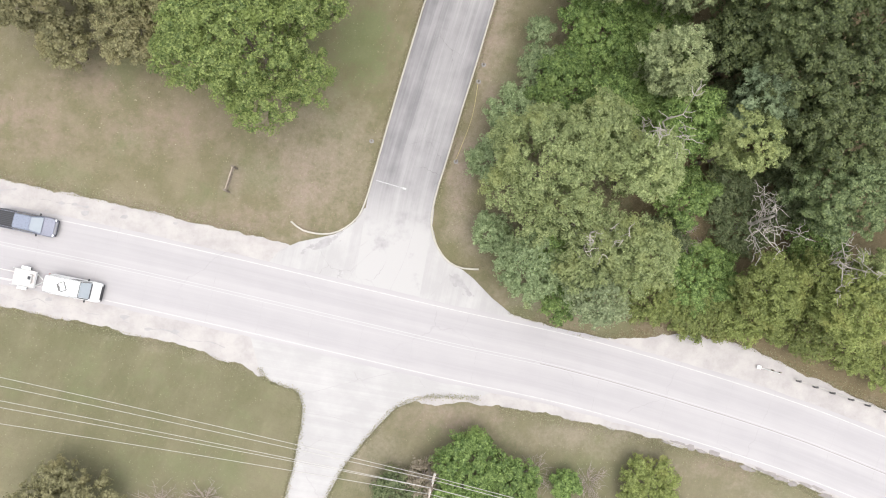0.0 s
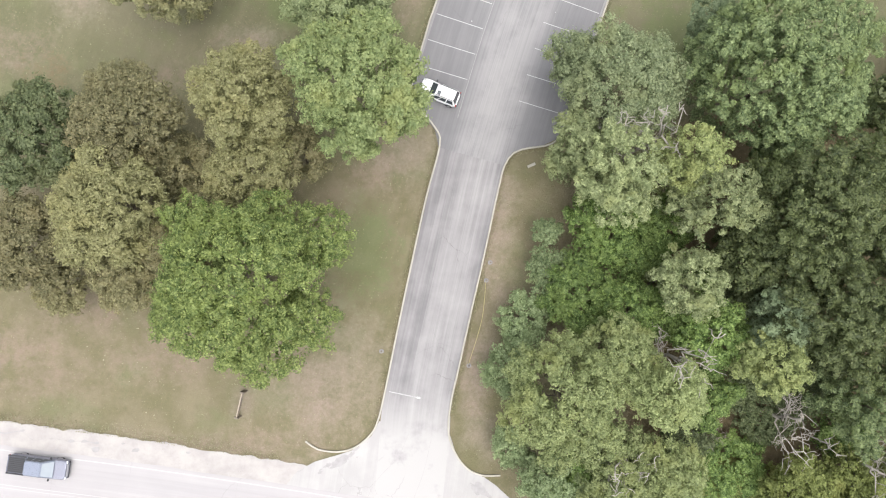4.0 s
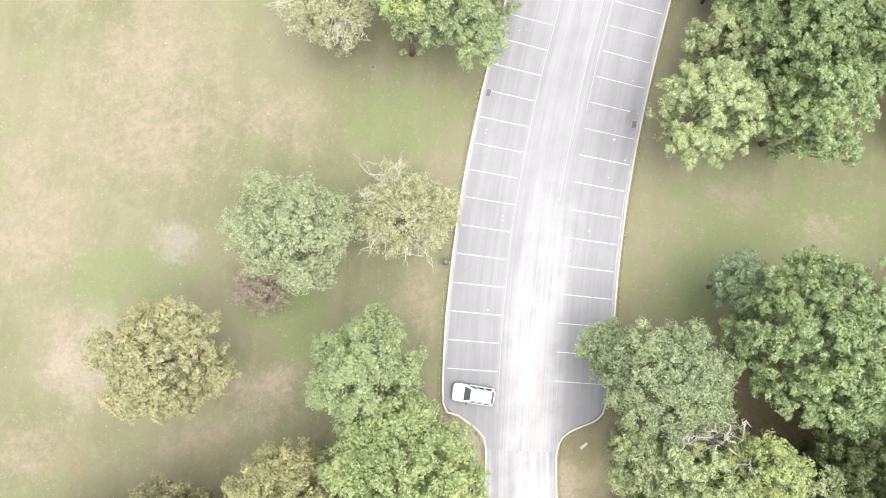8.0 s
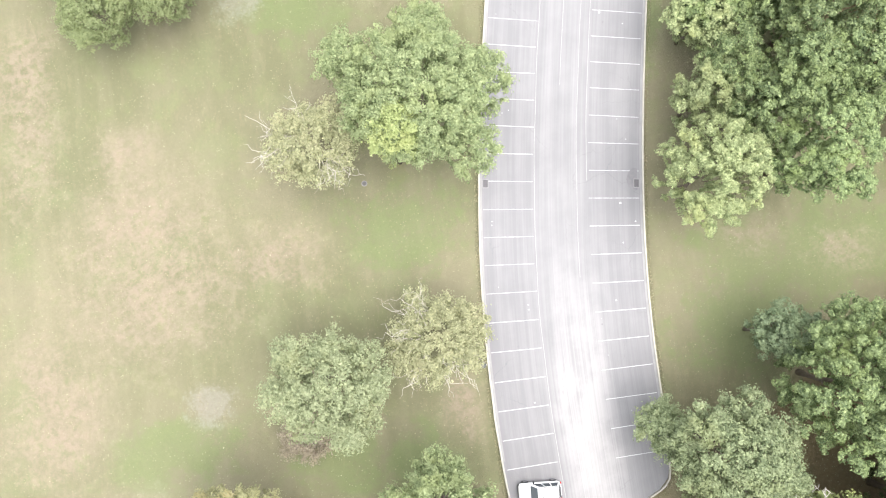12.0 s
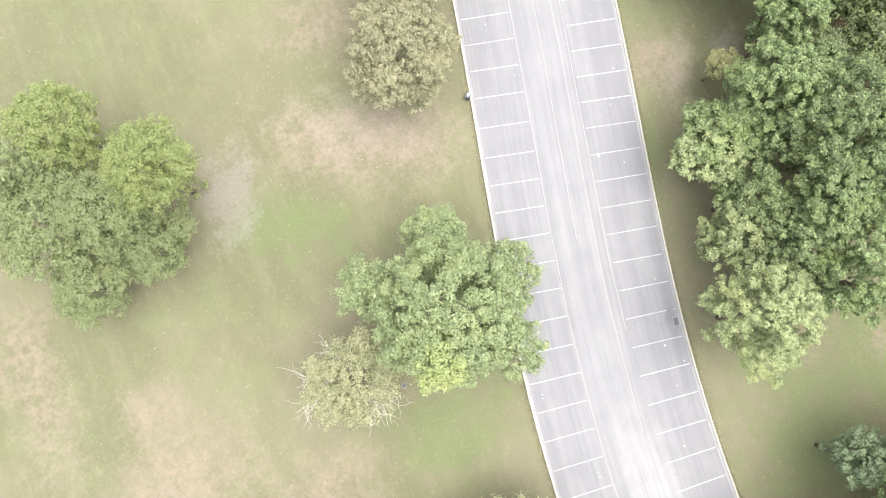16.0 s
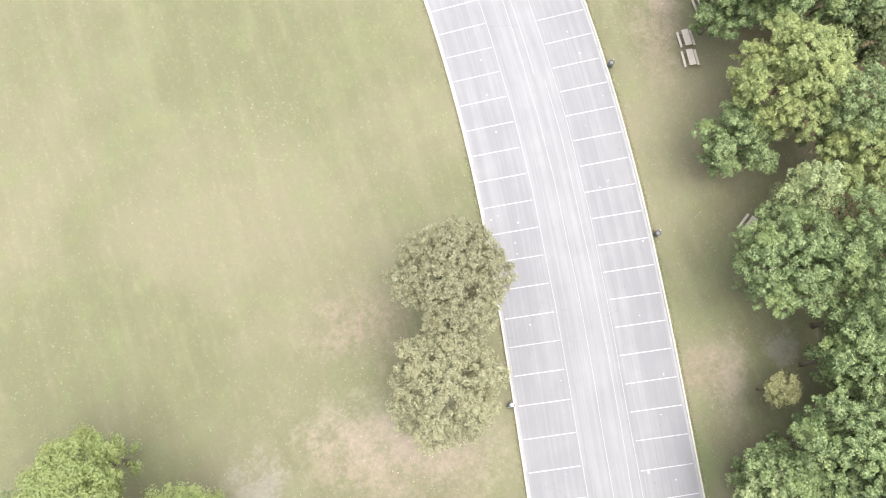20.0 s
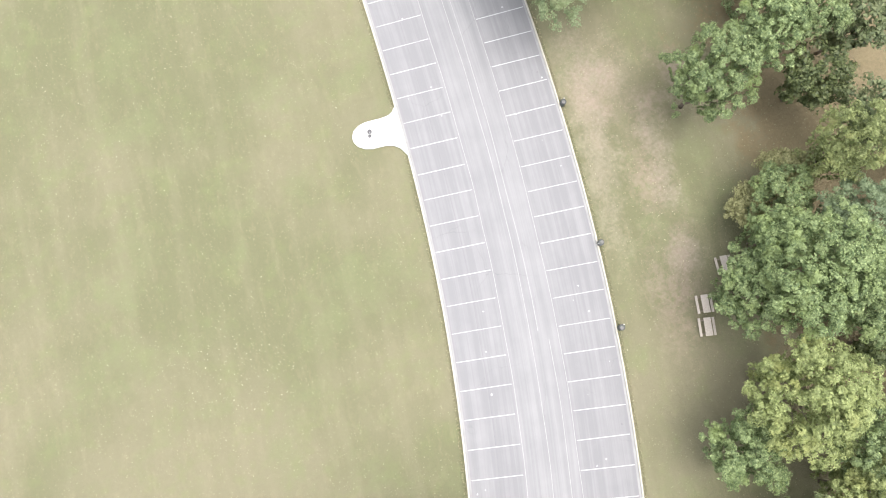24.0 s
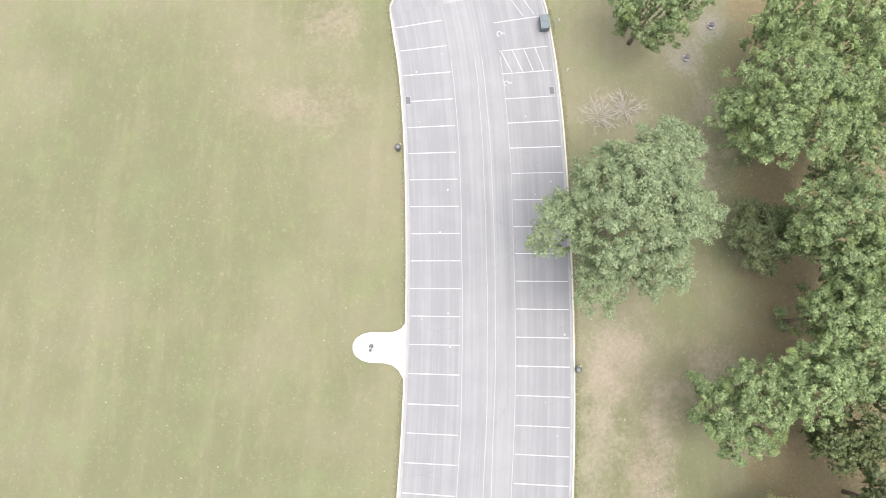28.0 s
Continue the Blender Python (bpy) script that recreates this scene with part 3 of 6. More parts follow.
gx = np.concatenate([[-2600, -1400, -700, -350, -180, -110, -80], np.arange(-64, 136, 1.1), [150, 180, 240, 420, 800, 1500, 2700]])
gy = np.concatenate([[-2600, -1400, -700, -350, -180, -90, -60], np.arange(-46, 206, 1.1), [220, 260, 330, 480, 800, 1500, 2700]])
GX, GY = np.meshgrid(gx, gy)
GZ = np.array([0.05 * noise.noise((x * 0.08, y * 0.08, 0)) - 0.055 for x, y in zip(GX.ravel(), GY.ravel())])
me = bpy.data.meshes.new("ground")
ny, nx = GX.shape
idx = np.arange(nx * ny).reshape(ny, nx)
quads = np.stack([idx[:-1, :-1], idx[:-1, 1:], idx[1:, 1:], idx[1:, :-1]], -1).reshape(-1, 4)
me.from_pydata(np.stack([GX.ravel(), GY.ravel(), GZ], 1).tolist(), [], quads.tolist())
FIELDS = {k: np.zeros(nx * ny) for k in ("dry", "bare", "lush", "ash", "litter", "pale")}
for kind, x, y, a, b, turn in PATCHES:
    c, s = math.cos(radians(turn)), math.sin(radians(turn))
    u, v = ((GX - x) * c + (GY - y) * s) / a, (-(GX - x) * s + (GY - y) * c) / b
    FIELDS[kind] = np.maximum(FIELDS[kind], np.exp(-1.1 * (u * u + v * v)).ravel())
# leaf litter under the woods, east of the lot and of the drive
mid_x = np.interp(GY.ravel(), _y, _x, left=0)
low = GY.ravel() < 38
off = np.where(low, GX.ravel() - 16 - 0.25 * np.clip(GY.ravel() - 8, 0, 40), (GX.ravel() - mid_x) * 0.86 - HALF - 11)
far_lawn = np.exp(-(((GX - 42) / 24) ** 2 + ((GY - 48) / 10) ** 2)).ravel()
FIELDS["pale"] = np.clip((46 - GY.ravel()) / 14, 0, 1) * np.where(GY.ravel() > -5 - 0.25 * GX.ravel(), 1.0, 0.5)
FIELDS["litter"] = np.maximum(0.45 * FIELDS["litter"], np.clip((44 - off) / 10, 0, 1) * np.clip((off - np.where(low, 1.5, np.clip((105 - GY.ravel()) * 0.4, 2.5, 5))) / 6, 0, 1) * np.clip(1.1 - 1.6 * far_lawn, 0, 1) * (GY.ravel() > -9 - 0.2 * GX.ravel()))
for x, y, a in ((-16.5, 24.5, 6), (-27, 30, 12), (-12, 36, 8), (-5, 39, 5), (-25, 40, 9), (-22, 53, 3), (21, 99, 6), (30, 107, 6), (7, 78, 6), (-4, 104, 7), (74, 145, 7)):
    FIELDS["litter"] = np.maximum(FIELDS["litter"], 0.2 * np.exp(-0.9 * ((GX - x) ** 2 + (GY - y) ** 2) / a ** 2).ravel())
road_y = np.interp(GX.ravel(), [-70, -42, -20, 3, 26, 48, 80], [11, 5.0, 0.3, -5.2, -10.9, -18.5, -31])
fringe = np.abs(np.abs(GY.ravel() - road_y) * 0.97 - 6.4)
FIELDS["bare"] = np.maximum(FIELDS["bare"], 0.55 * np.exp(-(fringe / 0.9) ** 2) * (np.abs(GX.ravel()) < 75))
for k, values in FIELDS.items():
    me.attributes.new(k, "FLOAT", "POINT").data.foreach_set("value", values.astype(np.float32))
me.materials.append(LAWN)
me.polygons.foreach_set("use_smooth", [True] * len(me.polygons))
tagged(new("ground", me), "mown park lawn, green with dry tan and bare patches", "lawn", kind="structure")

# ---- the county road, its gravel shoulders, the drives ----
ROAD_LINE = smooth_line([(-420, 92), (-300, 64.5), (-220, 46.2), (-170, 34.6), (-130, 25.2), (-100, 18.2), (-80, 13.55), (-65, 10.1), (-53, 7.45), (-42.4, 5.1), (-31.3, 2.8), (-19.7, 0.2), (-8.2, -2.5), (3.3, -5.2), (15, -7.75), (26.6, -11.0), (38.5, -14.8), (48.3, -18.6), (59, -22.9), (72, -28.2), (90, -35.4), (115, -45.5), (150, -59.8), (200, -80), (280, -112), (420, -168)], 1.2)
k0 = next(k for k, p in enumerate(ROAD_LINE) if p.x > -70)
k1 = next(k for k, p in enumerate(ROAD_LINE) if p.x > 80)
ROAD_FINE = [*ROAD_LINE[:k0], *(ROAD_LINE[k].lerp(ROAD_LINE[k + 1], i / 4) for k in range(k0, k1) for i in range(4)), *ROAD_LINE[k1:]]
START = sum((ROAD_LINE[k + 1] - ROAD_LINE[k]).length for k in range(len(ROAD_LINE) - 1) if ROAD_LINE[k + 1].x <= -42.4)


def shoulder_north(gone):
    return -float(np.interp(gone - START, [0, 28, 38, 60, 63, 70, 76, 84, 92, 104], [6.3, 6.2, 5.6, 3.6, 4.3, 7.0, 7.3, 6.5, 6.0, 6.0]))


def shoulder_south(gone):
    return float(np.interp(gone - START, [0, 20, 27, 31, 48, 52, 60, 72, 90, 110], [6.1, 6.3, 7.0, 8.2, 6.0, 5.2, 4.9, 4.3, 4.3, 4.5]))


tagged(ribbon("gravel_shoulder", ROAD_FINE, shoulder_north, shoulder_south, 0.02, GRAVEL, ragged=0.40), "pale crushed stone shoulders along the county road", "road shoulder", kind="structure")
road = tagged(ribbon("road", ROAD_LINE, -3.95, 3.95, 0.045, ROAD_TAR, ragged=0.14), "pale worn two-lane asphalt road with faded lines", "road", kind="structure")
ribbon("edge_line", ROAD_LINE, -3.53, -3.44, 0.051, ROADLINE, road, "worn white edge line")
ribbon("edge_line", ROAD_LINE, 3.44, 3.53, 0.051, ROADLINE, road, "faded white edge line")
ribbon("centre_line", ROAD_LINE, -0.18, -0.11, 0.051, YELLOW, road, "faded yellow centre line")
ribbon("centre_line", ROAD_LINE, 0.12, 0.18, 0.051, YELLOW, road, "faded yellow centre line")

# transverse cracks of the old slabs beneath
rng = random.Random(5)
gone, due = 0.0, 0.0
cross = sides(ROAD_LINE)
for k in range(1, len(ROAD_LINE)):
    gone += (ROAD_LINE[k] - ROAD_LINE[k - 1]).length
    if abs(ROAD_LINE[k].x) < 75 and gone > due:
        due = gone + rng.uniform(4.0, 6.2)
        lo, hi = rng.choice(((-3.7, 3.7), (-3.7, -0.2), (0.2, 3.7), (-3.7, 1.5)))
        g = Geo()
        path = [ROAD_LINE[k] + cross[k] * (lo + (hi - lo) * i / 9) for i in range(10)]
        path = [Vector((p.x + rng.uniform(-0.06, 0.06), p.y)) for p in path]
        ob = ribbon("crack", path, -0.013, 0.013, 0.049, JOINT, road)

rng = random.Random(31)
for k in range(k0, k1):
    p = ROAD_LINE[k]
    if 26 < p.x < 60 and rng.random() < 0.75:
        g, n = [], rng.randint(8, 11)
        mid, long_r, wide_r = p + cross[k] * rng.uniform(4.0, 4.5), rng.uniform(0.4, 1.3), rng.uniform(0.12, 0.34)
        way = Vector((cross[k].y, -cross[k].x))
        for i in range(n):
            a, f = 2 * math.pi * i / n, rng.uniform(0.6, 1.25)
            q = mid + way * long_r * f * math.cos(a) + cross[k] * wide_r * f * math.sin(a)
            g.append((q.x, q.y))
        sheet("broken_edge", g, 0.0495 + 0.0004 * (k % 5), EDGE, road, "crumbled dark asphalt" if k % 9 == 0 else "")
for lo_x, hi_x, off, wide in ((-48, -31, 5.0, 0.025), (-29, -18, 5.3, 0.018), (-47, -35, -5.2, 0.03)):
    path = [p + cross[k] * (off + 0.5 * noise.noise((p.x * 0.6, off, 0)) + rng.uniform(-0.2, 0.2)) for k, p in enumerate(ROAD_LINE) if lo_x < p.x < hi_x]
    ribbon("shoulder_crack", smooth_line(path, 0.3), -wide, wide, 0.034, JOINT, road, "dark jagged crack in the shoulder", ragged=0.16)
for k in range(26):
    p = rng.choice([q for q in ROAD_LINE if -50 < q.x < -14])
    q = p + Vector((0.22, 0.97)) * rng.choice((-1, 1)) * rng.uniform(4.2, 5.8)
    n, r = 7, rng.uniform(0.08, 0.30)
    if -17 < q.x < 9:
        continue
    sheet("broken_edge", [(q.x + 1.8 * r * rng.uniform(0.6, 1.2) * math.cos(6.283 * i / n), q.y + r * rng.uniform(0.6, 1.2) * math.sin(6.283 * i / n)) for i in range(n)], 0.0345 + 0.0003 * k, JOINT, road)
middle = [p for p in ROAD_LINE if 12 < p.x < 70]
ribbon("seam", [Vector((p.x + 0.04 * rng.uniform(-1, 1), p.y)) for p in middle], 0.01, 0.07, 0.0535, EDGE, road, "brown worn seam")

apron = sheet("concrete_apron", [(-16.5, 2.0), (-14.2, 4.5), (-12.4, 5.3), (-10, 5.8), (-8.3, 6.2), (-6.6, 7.4), (-5.7, 8.8), (1.5, 8.8), (1.3, 7), (1.9, 4.6), (3.1, 3.1), (4.5, 2.4), (5.6, 1.5), (7.4, -0.4), (9.6, -2.2), (9.6, -4.2), (-16.5, 1.4)], 0.030, APRON, turn=-13)
tagged(apron, "pale concrete apron where the park drive meets the road", "pavement", kind="structure")
south = sheet("gravel_drive", [(-17.5, -3.2), (-16.2, -7.6), (-15.2, -8.8), (-13.2, -9.5), (-12.2, -10), (-11.8, -11.4), (-11.9, -13.2), (-12.3, -15.4), (-12.7, -17.6), (-13.2, -19.3), (-13.9, -23), (-16, -32), (-22, -52), (-16, -53), (-11.5, -33), (-9.9, -23), (-9.2, -20.3), (-7.6, -17.4), (-5.8, -15.2), (-4.2, -13.4), (-2.4, -11.6), (0.6, -10.5), (6, -10.6), (9, -9.4), (9, -6)], 0.026, APRON, turn=80)
SOUTH_WEST = [(-16.2, -7.6), (-15.2, -8.8), (-13.2, -9.5), (-12.2, -10), (-11.8, -11.4), (-11.9, -13.2), (-12.3, -15.4), (-12.7, -17.6), (-13.2, -19.3), (-13.9, -23)]
SOUTH_EAST = [(-9.9, -23), (-9.2, -20.3), (-7.6, -17.4), (-5.8, -15.2), (-4.2, -13.4), (-2.4, -11.6), (0.6, -10.5), (6, -10.6)]
tagged(south, "pale dusty concrete and stone side drive", "driveway", kind="structure")

# old tar patches and long cracks on the aprons
for cx_, cy_, turn_ in ((-10.0, 5.0, 0.45), (4.0, 1.1, -0.75)):
    for k in range(12):
        u, v = (0, 0) if k == 0 else (rng.gauss(0, 0.95), rng.gauss(0, 0.36))
        r = 0.48 if k == 0 else rng.uniform(0.06, 0.26)
        x, y = cx_ + u * math.cos(turn_) - v * math.sin(turn_), cy_ + u * math.sin(turn_) + v * math.cos(turn_)
        ring = []
        for i in range(16):
            a, f = 6.283 * i / 16, r * rng.uniform(0.55, 1.25)
            p, q = 2.1 * f * math.cos(a), f * math.sin(a)
            ring.append((x + p * math.cos(turn_) - q * math.sin(turn_), y + p * math.sin(turn_) + q * math.cos(turn_)))
        sheet("tar_patch", ring, 0.036 + 0.0003 * k, JOINT, apron, "darker worn asphalt patch" if k == 0 else "")
for pts in ([(-7.8, 0.6), (-6.3, 3.0), (-4.0, 5.2), (-2.4, 8.2)], [(-3.1, 0.2), (-1.6, 3.4), (-0.6, 6.6)], [(0.8, -0.6), (2.4, 1.2), (3.6, 2.6)]):
    ribbon("crack", smooth_line(pts, 0.5), -0.010, 0.010, 0.0405, JOINT, apron)
for pts in ([(-11.9, -12.0), (-9, -12.4), (-6.5, -13.1)], [(-11, -10.0), (-6.5, -8.9), (-1.2, -7.9), (0.6, -9.6)]):
    ribbon("crack", smooth_line(pts, 0.5), -0.016, 0.016, 0.033, JOINT, south)

# ---- the park drive and the lot ----
LEFT_IN = [(-13.2, 7.4), (-12.0, 6.5), (-10.0, 6.1), (-8.3, 6.4), (-6.6, 7.6), (-5.7, 9.2), (-4.7, 12.5), (-3.4, 17.2), (-1.7, 23.2), (0.6, 31.0), (2.4, 36.4), (2.1, 38.2), (0.75, 40.1), (-0.35, 41.6)]
RIGHT_IN = [(6.1, 2.5), (4.5, 2.6), (3.1, 3.2), (1.9, 4.7), (1.2, 7.0), (1.6, 9.9), (2.9, 14.2), (4.4, 19.2), (6.1, 24.7), (7.9, 30.8), (8.9, 33.8), (10.0, 35.1), (11.6, 35.5), (13.2, 35.6), (14.5, 36.1), (15.4, 37.6)]
LAST = 151.8
left_line = smooth_line([*LEFT_IN, *(lot(s, -HALF) for s in np.arange(5.5, LAST, 3.5)), lot(LAST + 1.2, -HALF + 0.35), lot(LAST + 2.6, -HALF + 1.6), lot(LAST + 4.0, -HALF + 3.4), (68.4, 184.5), (70.6, 192), (76, 212), (88, 262)])
right_line = smooth_line([*RIGHT_IN, *(lot(s, HALF) for s in np.arange(3.2, LAST + 1, 3.5)), lot(LAST + 3.2, HALF - 0.4), lot(LAST + 4.8, HALF - 1.8), lot(LAST + 6.4, HALF - 4.0), (76.5, 184), (78.6, 191), (84, 210), (96, 260)])
entry_line = smooth_line([(-3.4, 0.3), (-2.7, 4.4), (-1.9, 9.6), (-0.3, 15.6), (1.8, 22.6), (4.3, 30.9), (6.0, 36.2), (7.2, 39.4)])
tagged(ribbon("park_drive", entry_line, -3.45, 3.45, 0.034, ENTRY_TAR), "grey streaked asphalt park drive between kerbs", "road", kind="structure")
lot_line = [lot(s) for s in np.arange(3.0, LAST + 0.8, 1.2)]
car_park = ribbon("car_park", lot_line, -HALF, HALF, 0.040, LOT_TAR)
tagged(car_park, "curved grey asphalt car park with worn white stall lines", "car park", kind="structure")
mouth = [lot(4.2, -HALF), lot(4.2), lot(4.2, HALF)]
sheet("flare", [(2.3, 36.2), (2.0, 38.1), (0.7, 40.0), (-0.4, 41.5), *((p.x, p.y) for p in mouth), (16.3, 39.6), (15.3, 37.4), (14.4, 36.2), (13.1, 35.7), (11.5, 35.6), (9.9, 35.2), (8.8, 33.9)], 0.0375, LOT_TAR, car_park, "", lot(3.0), lot_heading(3.0) - 90)
end = [lot(LAST, -HALF), lot(LAST + 1.2, -HALF + 0.35), lot(LAST + 2.6, -HALF + 1.6), lot(LAST + 4.0, -HALF + 3.4), Vector((68.6, 184.5)), Vector((76.3, 184)), lot(LAST + 6.4, HALF - 4.0), lot(LAST + 4.8, HALF - 1.8), lot(LAST + 3.2, HALF - 0.4), lot(LAST, HALF)]
sheet("flare", [(p.x, p.y) for p in end], 0.0375, LOT_TAR, car_park, "", lot(LAST), lot_heading(LAST - 2) - 90)
tagged(ribbon("exit_drive", smooth_line([lot(LAST), lot(LAST + 4), (72.6, 185), (74.6, 191.5), (80, 211), (92, 261)]), -4.2, 4.2, 0.036, LOT_TAR), "grey asphalt exit drive", "road", kind="structure")

KERB_SHAPE = [(-0.085, -0.05), (-0.085, 0.165), (-0.06, 0.185), (0.055, 0.185), (0.08, 0.16), (0.09, -0.05)]
kerb_l = sweep("kerb", left_line, KERB_SHAPE, KERB)
kerb_r = sweep("kerb", right_line, [(-d, z) for d, z in reversed(KERB_SHAPE)], KERB)
for k in (kerb_l, kerb_r):
    tagged(k, "cream weathered concrete kerb along the drive and lot", "kerb", kind="structure")
edge_l, edge_r = [lot(s, -HALF) for s in np.arange(3, LAST, 1.5)], [lot(s, HALF) for s in np.arange(1, LAST + 2, 1.5)]
ribbon("gutter", edge_l, 0.09, 0.34, 0.0445, GUTTER, kerb_l, "worn concrete gutter")
ribbon("gutter", edge_r, -0.34, -0.09, 0.0445, GUTTER, kerb_r, "worn concrete gutter")

# stall lines, each its own strip of paint
LEFT_STALLS = [2.0 + 2.795 * k for k in range(18)] + [49.5 + 2.94 * k for k in range(1, 35)]
RIGHT_STALLS = [1.8 + 2.91 * k for k in range(18)] + [51.3 + 2.79 * k for k in range(1, 32)]
# the painters' small drift along each row
LEFT_STALLS = [s + float(np.interp(s, [2, 10, 19, 27, 47, 50, 56, 64, 75, 91, 103, 108, 113, 121, 130, 137, 141, 150], [0.16, 0.08, 0.08, -0.12, -0.05, 0.06, 0.55, 0.38, 0.44, 0.45, 0.33, 0.14, 0.24, 0.02, -0.2, -0.18, -0.07, 0.5])) for s in LEFT_STALLS]
RIGHT_STALLS = [s + float(np.interp(s, [5, 12, 19, 25, 34, 40, 45, 51, 57, 70, 84, 90, 101, 107, 114, 132, 138], [-0.2, -0.1, 0.05, 0.18, 0.22, 0.25, 0, -0.16, -0.3, -0.26, -0.12, -0.25, -0.1, -0.3, -0.18, -0.1, -0.25])) for s in RIGHT_STALLS]
rng = random.Random(11)


def stripe(a, b, width=0.068, z=0.046, material=WHITE, name="stall_line", parent=None):
    w = (b - a).normalized()
    n = Vector((w.y, -w.x)) * width / 2
    g = Geo()
    g.loft([[(p.x - n.x, p.y - n.y, z - 0.004), (p.x + n.x, p.y + n.y, z - 0.004), (p.x + n.x, p.y + n.y, z), (p.x - n.x, p.y - n.y, z)] for p in (a, b)])
    return part(name, g, material, parent or car_park)


for s in LEFT_STALLS:
    inner = -2.9 - 0.0006 * s + rng.uniform(-0.06, 0.06)
    stripe(lot(s + rng.uniform(-0.03, 0.03), -8.0), lot(s, inner), material=FADED if rng.random() < 0.25 else WHITE)
for s in RIGHT_STALLS:
    inner = 2.82 - 0.0022 * max(0, s - 40) + rng.uniform(-0.06, 0.06)
    worn = rng.random() < 0.25 or 28 < s < 46
    stripe(lot(s, inner), lot(s + rng.uniform(-0.03, 0.03), 8.0), material=FADED if worn else WHITE)
# the far end of the lot: a hatched bay, its sign on the ground, faint lines
for s, mat in ((140.2, FADED), (142.95, FADED), (145.5, FADED), (148.7, FADED)):
    stripe(lot(s, 2.5), lot(s, 7.9), material=mat)
for k in range(4):
    stripe(lot(143.0, 3.6 + 1.15 * k), lot(145.45, 2.7 + 1.25 * k), 0.06, 0.047, FADED, "hatch_line")
for k in range(2):
    stripe(lot(149.0, 7.0 - 1.2 * k), lot(151.6, 5.9 - 1.3 * k), 0.06, 0.047, FADED, "hatch_line")
for s in (141.9, 147.4):
    for k in range(9):
        a, b_ = 2 * math.pi * k / 11 - 0.6, 2 * math.pi * (k + 1) / 11 - 0.6
        stripe(lot(s + 0.26 * math.sin(a), 2.85 + 0.26 * math.cos(a)), lot(s + 0.26 * math.sin(b_), 2.85 + 0.26 * math.cos(b_)), 0.05, 0.0465, FADED, "bay_symbol")
    stripe(lot(s + 0.1, 3.1), lot(s - 0.05, 3.45), 0.05, 0.0465, FADED, "bay_symbol")
# stop line left on the drive, long seams in the asphalt
stripe(Vector((-4.5, 11.7)), Vector((-1.55, 10.85)), 0.09, 0.041, FADED, "stop_line")
stripe(Vector((-1.75, 10.9)), Vector((-1.4, 10.8)), 0.20, 0.042, WHITE, "stop_line")
for d, lo, hi in ((-2.75, -2, 146), (2.55, 30, 146), (-5.3, 62, 140), (0.55, 90, 146), (-0.25, 40, 146), (1.6, 20, 90)):
    path = [lot(s, d + 0.10 * noise.noise((s * 0.15, d, 0))) for s in np.arange(lo, hi, 1.0)]
    ribbon("seam", path, -0.022, 0.022, 0.0435, TAR if d in (-5.3,) else JOINT, car_park)
# oil drips and pale blots in the stalls
for k in range(90):
    s, d = rng.uniform(3, 146), rng.choice((-1, 1)) * rng.uniform(3.3, 7.7)
    p, r = lot(s, d), rng.uniform(0.04, 0.12)
    g = Geo()
    g.v = [(p.x + r * rng.uniform(0.6, 1.3) * math.cos(a), p.y + r * rng.uniform(0.6, 1.3) * math.sin(a), 0.0455) for a in (2 * math.pi * i / 7 for i in range(7))]
    g.f = [tuple(range(7))]
    part("oil_stain" if k % 3 == 0 else "paint_blot", g, TAR if k % 3 == 0 else FADED, car_park)


# dark damp stain before the drain on the east side
stain_at = [lot(30.3 + ds, 7.45 + dd) for ds, dd in ((-1.3, 0.2), (-0.9, -0.5), (-0.1, -0.75), (0.6, -0.55), (1.2, -0.1), (1.1, 0.35), (-1.2, 0.4))]
sheet("damp_stain", [(p.x, p.y) for p in stain_at], 0.0465, TAR, car_park, "dark damp stain")


# ---- storm drains ----
def storm_drain(p, heading):
    ob = thing("storm_drain", pose(p.x, p.y, 0.042, 0, 0, heading), "dark cast-iron storm drain grate against the kerb", "drain", "drains in the car park")
    part("frame", Geo().box(0, 0, 0.005, 0.95, 0.60, 0.02, 0.004), GUTTER, ob, "worn concrete collar")
    for k in range(7):
        part("grate_bar", Geo().box(-0.33 + 0.11 * k, 0, 0.018, 0.05, 0.46, 0.016, 0.004), IRON, ob)
    part("pit", Geo().box(0, 0, 0.013, 0.80, 0.48, 0.008, 0.002), IRON, ob)


for s, d in ((29.6, -7.75), (29.8, 7.75), (140.7, -7.75), (140.8, 7.61)):
    storm_drain(lot(s, d), lot_heading(s))


